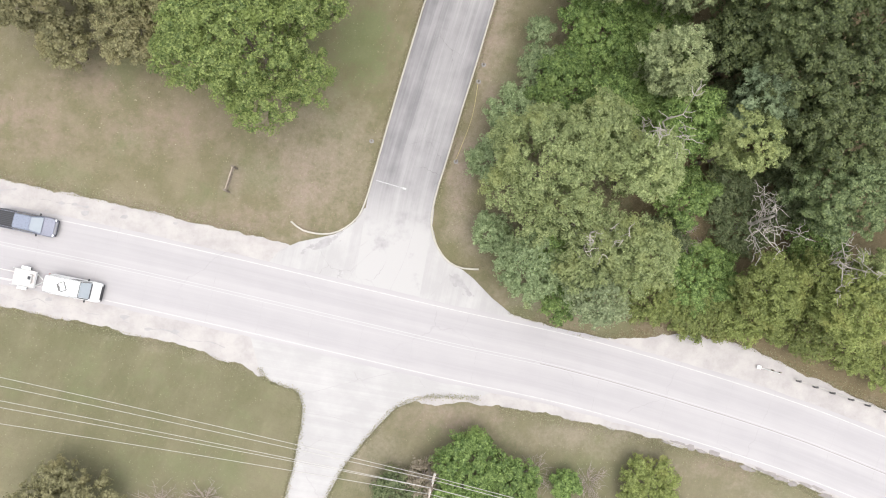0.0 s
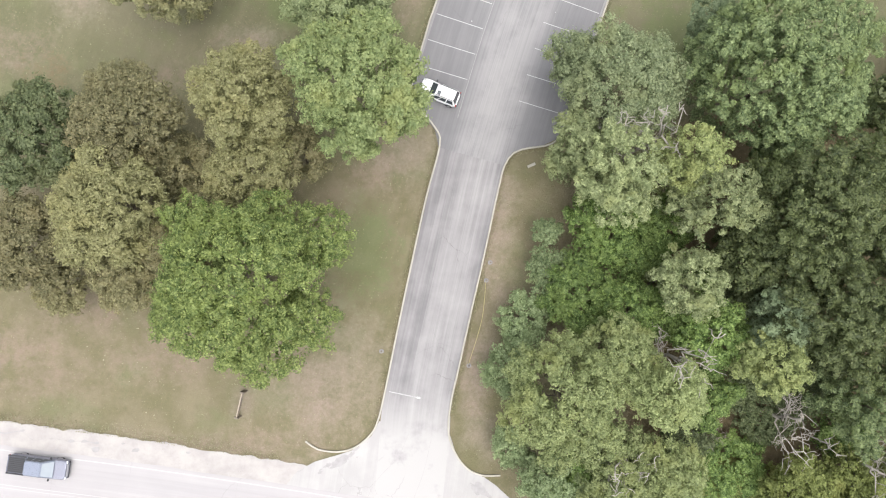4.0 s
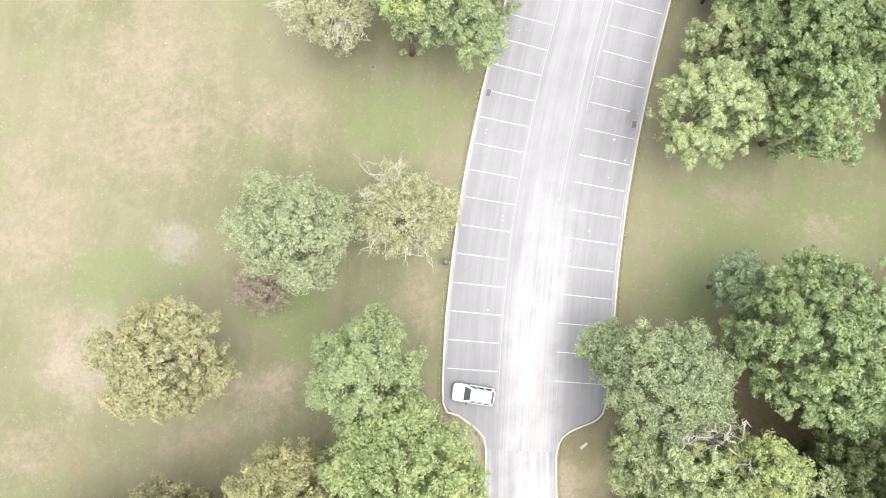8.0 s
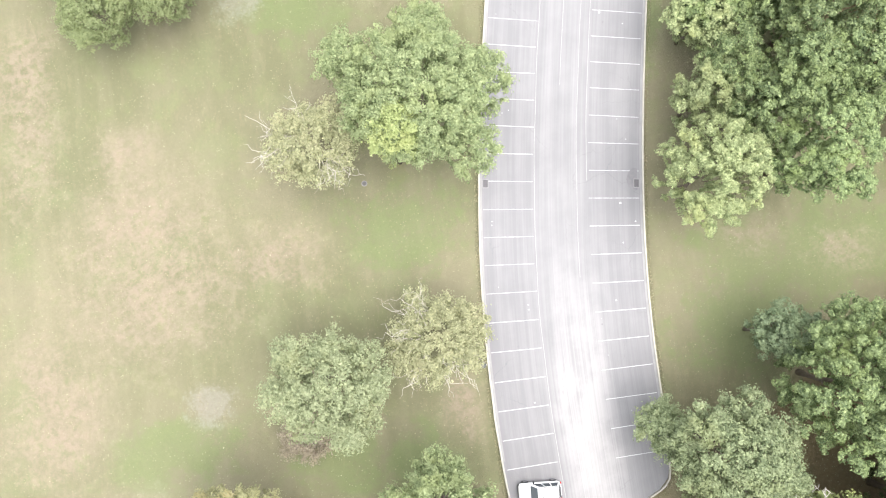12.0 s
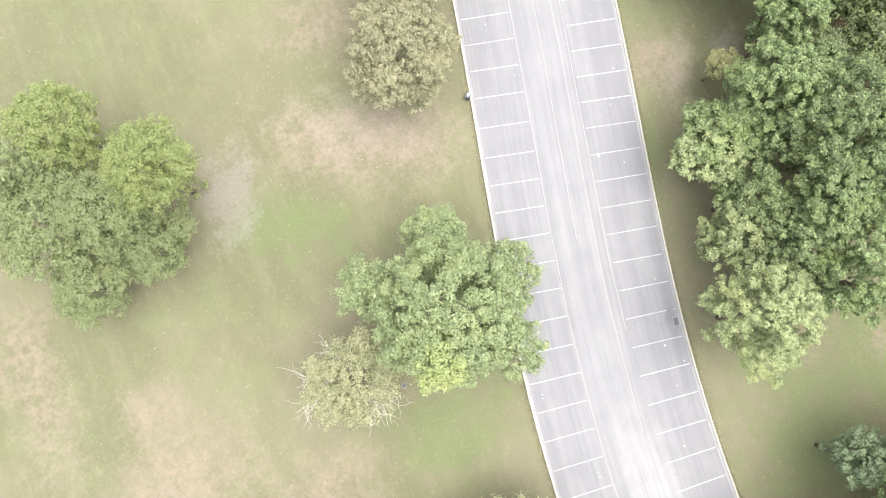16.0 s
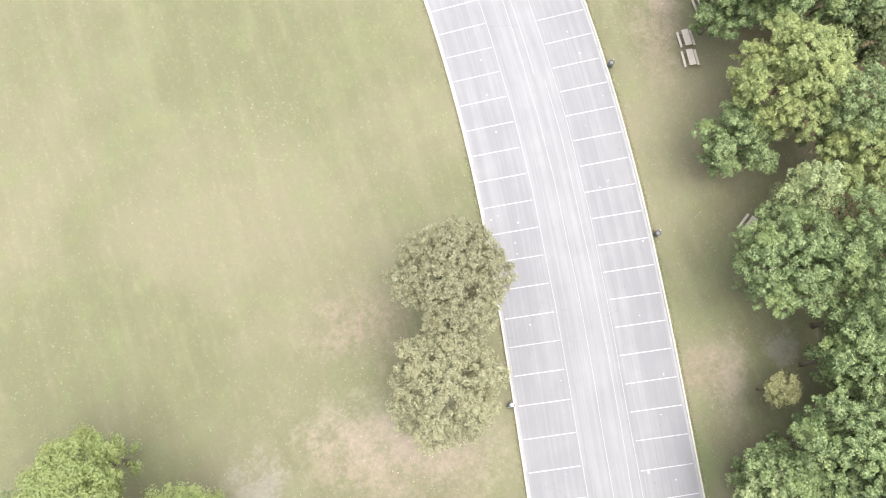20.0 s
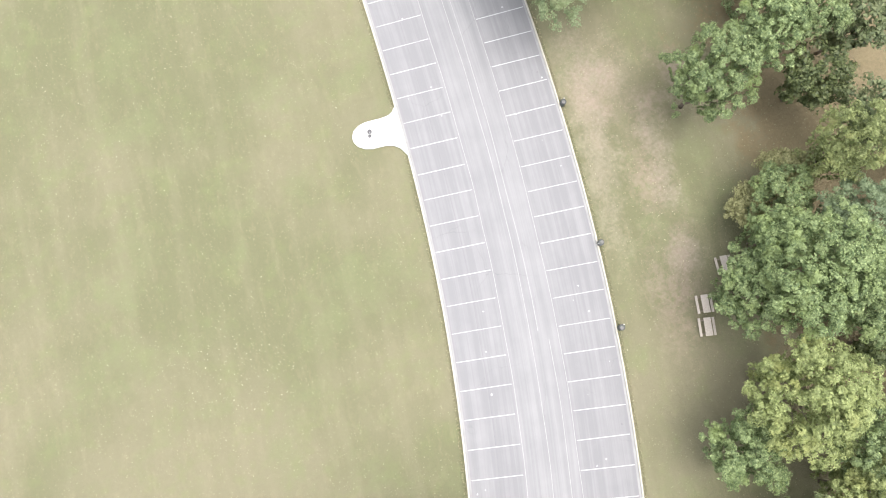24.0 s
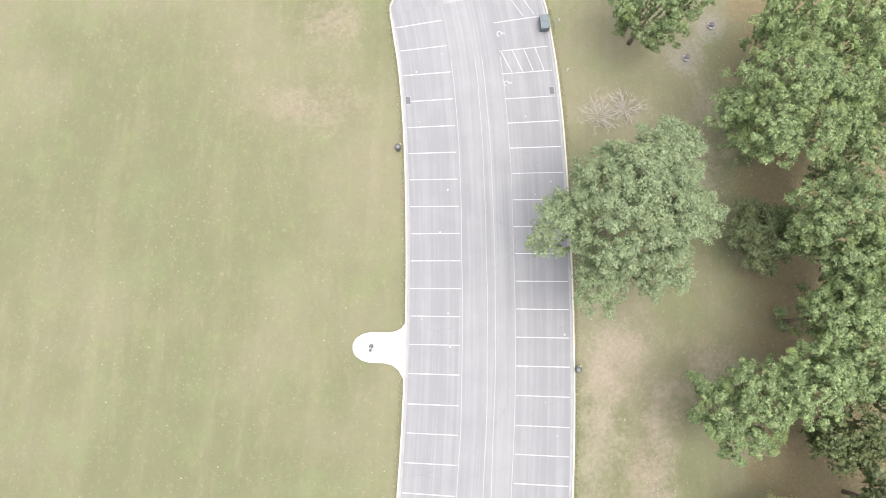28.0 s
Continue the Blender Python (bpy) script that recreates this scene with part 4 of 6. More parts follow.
# ---- trees ----
NAMES = {"teal2": ("oak_tree", "blue-green oak tree half hidden in the woods", "oak woods"), "tangle": ("willow_tree", "olive-green tangled tree in a clump on the lawn", "lawn trees"), "deep": ("oak_tree", "broad oak tree in the woods, its green darkened for shade", "oak woods"), "moss": ("broadleaf_shrub", "tall yellow-green shrub at the wood's edge", "undergrowth"), "sunny": ("young_tree", "pale yellowing part of a green crown, added as its own tree", "lawn trees"),
         "fill": ("oak_tree", "oak tree deep in the woods, leaves mostly darkened for shade", "oak woods"), "oak": ("oak_tree", "broad green oak tree with rounded leaf clumps", "oak woods"), "pale": ("oak_tree", "light grey-green oak tree at the wood's edge", "oak woods"),
         "gold": ("oak_tree", "oak tree turning yellowish at its top", "oak woods"), "sage": ("broadleaf_tree", "dull sage-green broadleaf tree", "mixed woods"),
         "sage2": ("shade_tree", "large grey-green shade tree beside the car park", "lawn trees"), "bright": ("maple_tree", "big fresh green maple tree on the lawn", "lawn trees"),
         "green": ("maple_tree", "full green maple tree beside the car park", "lawn trees"), "lime": ("maple_tree", "lime-green maple tree beside the drive", "lawn trees"),
         "yellow": ("young_tree", "yellow-green young tree on the lawn", "lawn trees"), "brown": ("hawthorn_tree", "brownish olive tree with fine leaves", "lawn trees"),
         "tan": ("hawthorn_tree", "tan-green rounded tree with fine leaves", "lawn trees"), "tan2": ("hawthorn_tree", "round olive-yellow tree alone on the lawn", "lawn trees"),
         "bronze": ("crab_apple_tree", "bronze-green rounded tree beside the car park", "lawn trees"), "thin": ("ash_tree", "thinning olive tree with bare pale twigs", "lawn trees"),
         "dark": ("broadleaf_tree", "dark green broadleaf tree in shade", "mixed woods"), "vivid": ("broadleaf_shrub", "vivid green leafy shrub", "undergrowth"),
         "teal": ("broadleaf_shrub", "blue-green shrub at the wood's edge", "undergrowth"), "silver": ("willow_tree", "silvery green willow in a clump on the lawn", "lawn trees"),
         "olive": ("broadleaf_shrub", "olive-green shrub thicket beside the road", "undergrowth"), "mauve": ("dry_shrub", "half-dry mauve-brown low shrub", "undergrowth")}
# radius of the leaf clumps, leaf size, leaves per square metre of crown, sprays on a clump, radius of a spray
LOOK = {"deep": (0.62, 0.215, 1080, 6, 0.29), "oak": (0.64, 0.215, 1080, 6, 0.3), "pale": (0.64, 0.215, 1080, 6, 0.3), "gold": (0.62, 0.215, 1080, 6, 0.29), "teal2": (0.62, 0.215, 1080, 6, 0.29),
        "fill": (1.05, 0.40, 300, 7, 0.48), "sage": (0.52, 0.215, 1050, 6, 0.30), "sage2": (0.60, 0.225, 1150, 7, 0.32), "bright": (0.56, 0.21, 1500, 6, 0.36), "green": (0.55, 0.215, 1350, 6, 0.35),
        "lime": (0.55, 0.24, 1080, 6, 0.34), "sunny": (0.50, 0.21, 1000, 6, 0.32), "yellow": (0.42, 0.20, 1000, 5, 0.26), "tangle": (0.40, 0.195, 1000, 5, 0.25), "brown": (0.5, 0.225, 1040, 6, 0.3),
        "tan": (0.5, 0.22, 1060, 6, 0.3), "tan2": (0.52, 0.22, 1080, 6, 0.3), "bronze": (0.38, 0.19, 1180, 5, 0.24), "thin": (0.44, 0.195, 800, 5, 0.28), "dark": (0.56, 0.235, 900, 6, 0.33),
        "vivid": (0.46, 0.225, 1000, 5, 0.29), "teal": (0.40, 0.21, 950, 5, 0.26), "silver": (0.50, 0.215, 950, 6, 0.32), "moss": (0.46, 0.21, 1050, 5, 0.28), "olive": (0.40, 0.20, 1000, 5, 0.25),
        "mauve": (0.38, 0.18, 520, 5, 0.22)}
TREES = []
OAKS = ("oak", "gold", "deep", "pale", "fill", "teal2")


def domes_of(kind, r, h, rs, lobes):
    """The boughs of a crown as domes: x, y, radius, top, half-height."""
    deep = (0.34 if kind in OAKS else 0.30) * h if h > 7.5 else 0.46 * h
    out = [(0.0, 0.0, (0.92 if lobes else 0.80) * r, h, min(deep, 0.8 * r)), *((x, y, q, top, min(0.32 * top, q)) for x, y, q, top in lobes)]
    if h > 7.5:
        out.append((0.0, 0.0, 0.60 * r, 0.64 * h, 0.34 * h))
    n = 0 if r < 2.0 else rs.randint(7, 11)
    turn = rs.uniform(0, 6.28)
    for k in range(n):
        a, q = turn + 6.283 * k / n + rs.uniform(-0.3, 0.3), r * rs.uniform(0.30, 0.50)
        d = r * ((0.86 if lobes else 0.93) + rs.uniform(0, 0.22)) - q
        top = h * rs.uniform(0.72, 0.94)
        out.append((d * math.cos(a), d * math.sin(a), q, top, min(deep * 0.8, 1.1 * q)))
    return out


def crown_mesh(kind, r, h, seed, lobes=()):
    """Small leaf blades in sprays, the sprays on rounded clumps, the clumps over the boughs of a crown."""
    rs = np.random.RandomState(seed)
    clump, leaf, dense, sprays, spray_r = LOOK[kind]
    tight = kind in OAKS
    clump = min(clump, 0.34 * r)
    domes = domes_of(kind, r, h, rs, lobes)
    spots, sizes = [], []
    for i, (x, y, q, top, rz) in enumerate(domes):
        q = max(q - 0.35 * clump, 0.3 * q)
        rz = max(rz - 0.5 * clump, 0.3 * rz)
        m = int(5 + ((1.4 if r < 5.5 else 1.75) if tight else 2.1) * (q / clump) ** 2)
        k = np.arange(m)
        over = k < 0.76 * m
        plan = np.sqrt(np.clip(k / (0.76 * m), 0, 1)) * 0.99
        az = k * 2.39996 + rs.uniform(-0.5, 0.5, m) + i
        up = np.where(over, np.sqrt(np.clip(1 - plan ** 2, 0, 1)), rs.uniform(-0.8, 0.15, m))
        flat = np.sqrt(np.clip(1 - up * up, 0, 1))
        out = rs.uniform(0.78 if tight else 0.84, 1.09, m)
        c = np.stack([x + flat * np.cos(az) * q * out, y + flat * np.sin(az) * q * out, top - clump * 0.5 - rz + up * rz * rs.uniform(0.86, 1.04, m)], 1)
        keep = np.ones(m, bool)
        for j, (x2, y2, q2, top2, rz2) in enumerate(domes):
            if j != i:
                keep &= ((c[:, 0] - x2) ** 2 + (c[:, 1] - y2) ** 2) / q2 ** 2 + (c[:, 2] - top2 + rz2) ** 2 / rz2 ** 2 > 0.62
        spots.append(c[keep])
        sizes.append(clump * rs.uniform(0.62, 1.28, m)[keep])
    centre, size = np.concatenate(spots), np.concatenate(sizes)
    nl = len(centre)
    n = int(min(80000, dense * r * r * (1.18 if lobes else 1.0)))
    own = rs.choice(nl, n, p=size ** 2 / (size ** 2).sum())
    # sprays sit on the upper side of each clump, leaves on the upper side of each spray
    sd = rs.normal(size=(nl, sprays, 3))
    sd[:, :, 2] = np.abs(sd[:, :, 2]) * 0.9 + 0.05
    sd /= np.linalg.norm(sd, axis=2)[:, :, None]
    which = rs.randint(0, sprays, n)
    stretch = rs.rand(nl, sprays)
    base = centre[own] + sd[own, which] * (size[own] * (0.50 + 0.45 * stretch[own, which]))[:, None] * np.array([1, 1, 0.85])
    d = rs.normal(size=(n, 3))
    d[:, 2] = np.where(rs.rand(n) < 0.84, np.abs(d[:, 2]) + 0.12, d[:, 2])
    d /= np.linalg.norm(d, axis=1)[:, None]
    wild = kind in ("yellow", "tangle", "thin", "sage", "silver")
    far = np.where(rs.rand(n) < (0.10 if tight else 0.34 if wild else 0.18), rs.uniform(1.0, 1.5 if tight else 2.3 if wild else 1.8, n), rs.uniform(0.72, 1.05, n))
    pos = base + d * (spray_r * np.minimum(1.15, size[own] / clump) * far)[:, None]
    a = 0.80 * leaf * rs.uniform(0.6, 1.35, n)[:, None]
    inner = rs.rand(n) < 0.11
    pos[inner] = centre[own[inner]] * rs.uniform(0.58 if tight else 0.74, 0.86 if tight else 0.94, (inner.sum(), 1))
    a[inner] *= 1.9
    nrm = d + 0.5 * sd[own, which] + rs.normal(scale=0.30, size=(n, 3)) + np.array([0, 0, 0.25 if tight else 0.40])
    nrm /= np.linalg.norm(nrm, axis=1)[:, None]
    t = np.cross(nrm, rs.normal(size=(n, 3)))
    t /= np.linalg.norm(t, axis=1)[:, None]
    w = np.cross(nrm, t) * a * rs.uniform(0.35, 0.55, n)[:, None]
    v = np.stack([pos - t * a * 0.5 - w, pos - t * a * 0.35 + w, pos + t * a * 0.65], 1).reshape(-1, 3)
    me = bpy.data.meshes.new("crown")
    me.vertices.add(3 * n)
    me.vertices.foreach_set("co", v.ravel().astype(np.float32))
    me.loops.add(3 * n)
    me.loops.foreach_set("vertex_index", np.arange(3 * n, dtype=np.int32))
    me.polygons.add(n)
    me.polygons.foreach_set("loop_start", np.arange(0, 3 * n, 3, dtype=np.int32))
    me.update(calc_edges=True)
    # fill trees mostly take darkened leaves, which paints shade into the woods' gaps
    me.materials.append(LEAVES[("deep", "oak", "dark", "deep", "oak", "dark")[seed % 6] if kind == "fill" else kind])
    return me, centre


def branch_path(a, b, rng, bend=0.12, n=5):
    a, b = Vector(a), Vector(b)
    l = (b - a).length * bend
    return [a.lerp(b, k / n) + (Vector((rng.uniform(-l, l), rng.uniform(-l, l), rng.uniform(-l, l))) if 0 < k < n else Vector()) for k in range(n + 1)]


def tree(kind, x, y, r, h, lobes=()):
    seed = int(abs(x * 131 + y * 37 + r * 11)) % 99991
    rng = random.Random(seed)
    name, label, group = NAMES[kind]
    TREES.append((x, y, r))
    ob = thing(name, pose(x, y, -0.05), label, "shrub" if "shrub" in name else "tree", group)
    me, centre = crown_mesh(kind, r, h, seed, lobes)
    crown = new("crown", me)
    crown.parent = ob
    girth = 0.03 + 0.012 * h
    top = Vector((rng.uniform(-0.06, 0.06) * h, rng.uniform(-0.06, 0.06) * h, 0.62 * h))
    path = branch_path((0, 0, 0), top, rng, 0.03, 6)
    part("trunk", Geo().tube(path, [girth * (1.35 if k == 0 else 1 - 0.11 * k) for k in range(7)], 9), BARK, ob, smooth=True)
    for k in range(5 if h > 7 else 3):
        to = centre[rng.randrange(len(centre))] * 0.84
        start = path[2 + k % 4]
        part("limb", Geo().tube(branch_path(start, to, rng, 0.10), [girth * 0.36 * (1 - 0.16 * i) for i in range(6)], 6), BARK, ob, smooth=True)
    if kind == "thin":
        for k in range(13):
            a = rng.uniform(0.9, 5.4)
            out = Vector((math.cos(a), math.sin(a), 0))
            p, q = out * 0.35 * r + Vector((0, 0, 0.80 * h)), out * r * rng.uniform(0.75, 1.06) + Vector((0, 0, h * rng.uniform(0.72, 0.95)))
            way = branch_path(p, q, rng, 0.16)
            limb = part("bare_limb", Geo().tube(way, [0.05, 0.044, 0.037, 0.03, 0.023, 0.013], 5), BARE, ob, "bleached dead limb" if k == 0 else "")
            for j in range(6):
                a2 = a + rng.uniform(-1.3, 1.3)
                u = way[1 + j % 5]
                part("bare_twig", Geo().tube(branch_path(u, u + Vector((math.cos(a2), math.sin(a2), rng.uniform(0, 0.5))) * r * rng.uniform(0.2, 0.45), rng, 0.18, 4), [0.026, 0.023, 0.019, 0.015, 0.009], 4), BARE, limb)
    return ob


def snag(x, y, h, spread, lean=(0, 0)):
    """A dead, leafless tree."""
    rng = random.Random(int(abs(x * 77 + y * 13)))
    ob = thing("dead_tree", pose(x, y, -0.05), "bleached leafless dead tree among the green woods", "tree", "dead trees")
    top = Vector((lean[0], lean[1], 0.72 * h))
    path = branch_path((0, 0, 0), top, rng, 0.03, 6)
    part("trunk", Geo().tube(path, [0.26 - 0.025 * k for k in range(7)], 8), DEAD, ob, smooth=True)
    for k in range(9):
        a = rng.uniform(0, 2 * math.pi)
        start = path[3 + k % 4]
        end = start + Vector((math.cos(a) * spread * rng.uniform(0.5, 1), math.sin(a) * spread * rng.uniform(0.5, 1), h * rng.uniform(0.05, 0.3)))
        limb_path = branch_path(start, end, rng, 0.16)
        limb = part("limb", Geo().tube(limb_path, [0.09, 0.08, 0.065, 0.05, 0.038, 0.022], 6), DEAD, ob, smooth=True)
        for j in range(9):
            p = limb_path[2 + j % 4]
            q = p + Vector((rng.uniform(-1, 1), rng.uniform(-1, 1), rng.uniform(-0.1, 0.8))) * spread * 0.36
            part("twig", Geo().tube(branch_path(p, q, rng, 0.18, 4), [0.045, 0.04, 0.032, 0.025, 0.015], 4), DEAD, limb)


tree("pale", 17.0, 30.4, 4.1, 17.6)
tree("pale", 24.5, 27.7, 3.5, 18.0)
tree("pale", 22.9, 20.8, 3.2, 15.4)
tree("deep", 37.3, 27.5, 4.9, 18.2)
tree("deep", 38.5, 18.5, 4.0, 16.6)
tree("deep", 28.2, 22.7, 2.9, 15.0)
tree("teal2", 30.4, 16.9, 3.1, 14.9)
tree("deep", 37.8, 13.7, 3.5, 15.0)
tree("oak", 41.9, 16.5, 3.2, 15.0)
tree("oak", 38.6, 8.8, 4.5, 14.6)
tree("deep", 35.4, 13.9, 2.7, 12.0)
tree("deep", 42.7, 11.9, 2.7, 13.0)
tree("gold", 29.0, 13.4, 3.0, 15.2)
tree("vivid", 25.6, 16.1, 3.3, 11.8)
tree("vivid", 26.0, 9.5, 3.1, 6.6)
tree("moss", 20.4, 11.4, 3.3, 14.5)
tree("moss", 11.6, 12.0, 5.0, 14.7, [(-3.4, -2.4, 2.6, 11.0), (2.6, -4.2, 2.6, 11.5), (-3.2, 2.2, 2.2, 11.5), (4.2, 0.4, 2.4, 12.0), (-0.6, -5.6, 2.3, 9.5)])
tree("moss", 16.4, 14.6, 3.8, 12.5)
tree("moss", 16.4, 3.8, 4.3, 11.0)
tree("moss", 20.2, 3.5, 3.8, 11.6)
tree("teal", 10.6, 2.6, 3.7, 9.0)
tree("vivid", 12.7, 4.5, 3.0, 7.5)
tree("sage", 16.6, 0.0, 3.2, 9.6)
tree("vivid", 13.8, -0.3, 2.4, 6.5)
tree("olive", 28.7, -0.9, 4.1, 2.6)
tree("olive", 23.3, -0.6, 2.6, 3.5)
tree("olive", 33.2, -1.7, 3.3, 3.0)
tree("vivid", 28.5, 1.7, 4.1, 3.2)
tree("olive", 33.7, 0.3, 3.6, 9.0)
tree("olive", 38.4, 1.1, 3.4, 8.0)
tree("olive", 40.7, -1.4, 4.0, 11.5)
tree("gold", 43.4, 1.2, 3.3, 10.0)
tree("olive", 39.4, -3.7, 2.9, 4.0)
tree("olive", 43.9, -5.6, 2.9, 4.0)
tree("olive", 36.2, -3.7, 1.9, 3.0)
tree("vivid", 40.1, 5.4, 3.4, 5.0)
tree("teal", 7.2, 13.2, 2.6, 5.0)
tree("teal", 9.2, 18.2, 2.8, 5.0)
tree("teal", 12.4, 22.6, 2.5, 5.0)
tree("teal", 12.2, 26.5, 1.8, 4.5)
tree("vivid", 14.4, 20.3, 3.7, 7.0)
tree("vivid", 19.3, 18.4, 3.4, 8.0)
tree("vivid", 18.6, 26.8, 4.7, 6.5)
tree("vivid", 23.4, 26.6, 3.2, 7.0)
tree("vivid", 23.2, 17.6, 3.0, 7.5)
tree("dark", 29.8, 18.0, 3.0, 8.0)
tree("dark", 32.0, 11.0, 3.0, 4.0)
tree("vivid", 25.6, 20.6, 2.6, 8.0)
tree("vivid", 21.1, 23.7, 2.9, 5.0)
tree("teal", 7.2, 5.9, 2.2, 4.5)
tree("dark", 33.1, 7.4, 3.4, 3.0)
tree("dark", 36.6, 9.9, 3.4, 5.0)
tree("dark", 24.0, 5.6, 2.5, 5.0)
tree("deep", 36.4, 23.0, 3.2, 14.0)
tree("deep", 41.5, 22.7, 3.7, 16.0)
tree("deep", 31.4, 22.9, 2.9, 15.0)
tree("bright", -15.8, 23.5, 7.0, 17.6, [(6.9, 3.6, 2.9, 12.5), (1.4, -6.0, 3.1, 12.5), (-5.2, -2.6, 2.9, 13.5), (5.4, -3.6, 2.8, 11.5), (-3.6, 5.0, 3.0, 14.0), (2.6, 5.6, 2.6, 13.0)])
tree("tan", -27.0, 30.8, 5.1, 15.0)
tree("brown", -22.6, 35.2, 3.4, 8.0)
tree("brown", -20.2, 31.2, 2.8, 7.5)
tree("brown", -11.0, 35.2, 2.9, 9.5)
tree("brown", -30.6, 35.0, 3.0, 8.0)
tree("brown", -36.2, 28.3, 4.9, 11.0)
tree("brown", -34.3, 24.2, 2.6, 7.0)
tree("brown", -25.6, 38.7, 5.0, 13.6)
tree("dark", -34.2, 37.6, 5.2, 12.6)
tree("brown", -22.4, 27.2, 3.2, 11.0)
tree("brown", -27.6, 25.2, 3.4, 9.5)
tree("brown", -31.0, 30.0, 3.0, 10.0)
tree("tan", -15.0, 33.7, 4.2, 12.0)
tree("tan2", -22.4, 53.0, 5.4, 13.9)
tree("green", -5.4, 46.9, 4.9, 17.8)
tree("lime", -4.4, 38.7, 5.6, 20.0)
tree("tan", -14.6, 39.6, 4.6, 16.0)
tree("silver", -8.8, 60.9, 5.3, 13.2)
tree("mauve", -13.7, 57.9, 3.0, 4.0)
tree("thin", 1.5, 59.7, 4.7, 10.5)
tree("sage", 18.5, 38.6, 5.5, 15.3)
tree("sage", 15.2, 42.8, 2.5, 9.0)
tree("oak", 31.3, 38.5, 7.8, 19.5, [(1.5, 1.5, 4.2, 19.2), (-3.5, 2.0, 3.4, 18.0), (2.5, -3.6, 3.4, 18.2)])
tree("teal2", 28.8, 44.9, 2.8, 10.5)
tree("pale", 14.3, 33.1, 3.2, 14.2)
tree("gold", 22.5, 31.1, 2.9, 19.2)
tree("deep", 31.7, 25.8, 5.7, 20.8)
tree("deep", 33.1, 17.8, 4.9, 18.0)
tree("oak", 40.5, 29.3, 3.1, 14.0)
tree("green", 10.0, 79.5, 6.6, 16.0, [(4.0, 5.5, 3.0, 10.5), (6.3, -1.2, 3.2, 11.0), (2.7, -6.4, 2.7, 11.0), (-3.6, 6.2, 2.6, 11.5)])
# yellowing part of the maple's crown above, added as a separate tree
tree("sunny", 7.0, 77.0, 2.5, 15.9)
tree("thin", 0.2, 80.7, 4.3, 11.2)
tree("pale", 30.4, 60.5, 5.3, 14.3)
tree("oak", 39.0, 57.3, 5.0, 15.5)
tree("pale", 34.5, 67.0, 3.3, 11.0)
tree("oak", 37.0, 63.8, 3.3, 13.0)
tree("oak", 41.0, 64.1, 3.9, 15.0)
tree("oak", 45.3, 61.5, 4.5, 15.5)
tree("oak", 46.9, 68.7, 6.3, 16.4)
tree("pale", 38.2, 73.7, 3.5, 10.5)
tree("oak", 37.8, 68.5, 2.7, 12.0)
tree("yellow", -3.7, 113.7, 3.9, 14.2)
tree("yellow", 0.1, 105.2, 3.7, 16.2)
tree("tangle", -10.5, 109.0, 5.1, 12.6)
tree("tangle", -11.5, 102.7, 3.6, 9.0)
tree("tangle", -4.8, 102.1, 3.7, 9.0)
tree("tangle", -9.6, 113.0, 3.5, 14.4)
tree("tangle", -6.0, 105.9, 3.9, 13.0)
tree("tan", 46.6, 79.0, 1.9, 6.0)
tree("bronze", 29.8, 106.6, 5.5, 14.0)
tree("bronze", 23.2, 99.9, 5.2, 12.2)
tree("gold", 66.4, 100.0, 5.8, 14.5)
tree("oak", 60.1, 98.8, 3.9, 8.8)
tree("oak", 68.9, 93.9, 4.2, 13.5)
tree("gold", 65.8, 90.1, 3.9, 12.5)
tree("oak", 54.2, 87.7, 5.6, 13.2)
tree("oak", 59.4, 84.6, 4.8, 16.0)
tree("pale", 60.2, 91.2, 2.7, 12.5)
tree("oak", 51.7, 77.8, 3.4, 13.0)
tree("oak", 55.5, 79.6, 4.1, 16.0)
tree("oak", 45.1, 74.0, 4.8, 15.0)
tree("oak", 39.7, 74.6, 3.5, 11.0)
tree("dark", 51.8, 73.7, 3.1, 11.0)
tree("dark", 89.4, 141.9, 3.7, 7.4)
tree("oak", 94.4, 134.7, 4.8, 15.6)
tree("oak", 90.4, 133.0, 3.7, 14.0)
tree("oak", 85.5, 128.6, 3.9, 13.6)
tree("oak", 78.9, 128.1, 4.5, 13.2)
tree("oak", 91.0, 128.3, 3.9, 13.0)
tree("tan", 76.1, 115.8, 2.2, 5.0)
tree("oak", 77.8, 114.6, 3.4, 9.0)
tree("tan", 80.6, 116.0, 2.8, 7.0)
tree("oak", 73.6, 108.6, 5.9, 16.0)
tree("oak", 69.3, 109.9, 3.9, 10.5)
tree("gold", 83.1, 115.6, 3.8, 16.8)
tree("teal2", 80.8, 109.6, 3.7, 13.0)
tree("oak", 76.4, 104.3, 5.0, 15.0)
tree("oak", 73.9, 112.4, 3.1, 12.0)
tree("sage2", 75.5, 147.6, 6.5, 16.6, [(5.2, 3.9, 3.2, 14.0), (-6.0, 0.9, 3.0, 13.0), (-4.4, -5.0, 2.7, 11.5), (5.9, -2.1, 2.6, 12.5), (1.2, -5.4, 2.7, 12.5)])
tree("oak", 86.8, 166.3, 4.9, 14.0)
tree("oak", 93.2, 152.2, 6.2, 17.0)
tree("oak", 98.5, 160.1, 4.2, 15.5)
tree("oak", 101.5, 149.0, 4.8, 16.2)
tree("oak", 92.8, 140.5, 4.8, 16.6)
tree("oak", 104.3, 156.5, 5.0, 16.0)
tree("oak", 97.5, 144.9, 3.3, 14.5)
tree("oak", 96.6, 136.6, 3.7, 15.0)
tree("vivid", 4.9, -17.4, 4.1, 4.0)
tree("vivid", 8.8, -19.4, 3.3, 4.0)
tree("vivid", 14.6, -19.0, 1.9, 2.4)
tree("olive", 22.9, -19.6, 3.3, 3.0)
tree("dark", -2.3, -19.6, 2.2, 2.5)
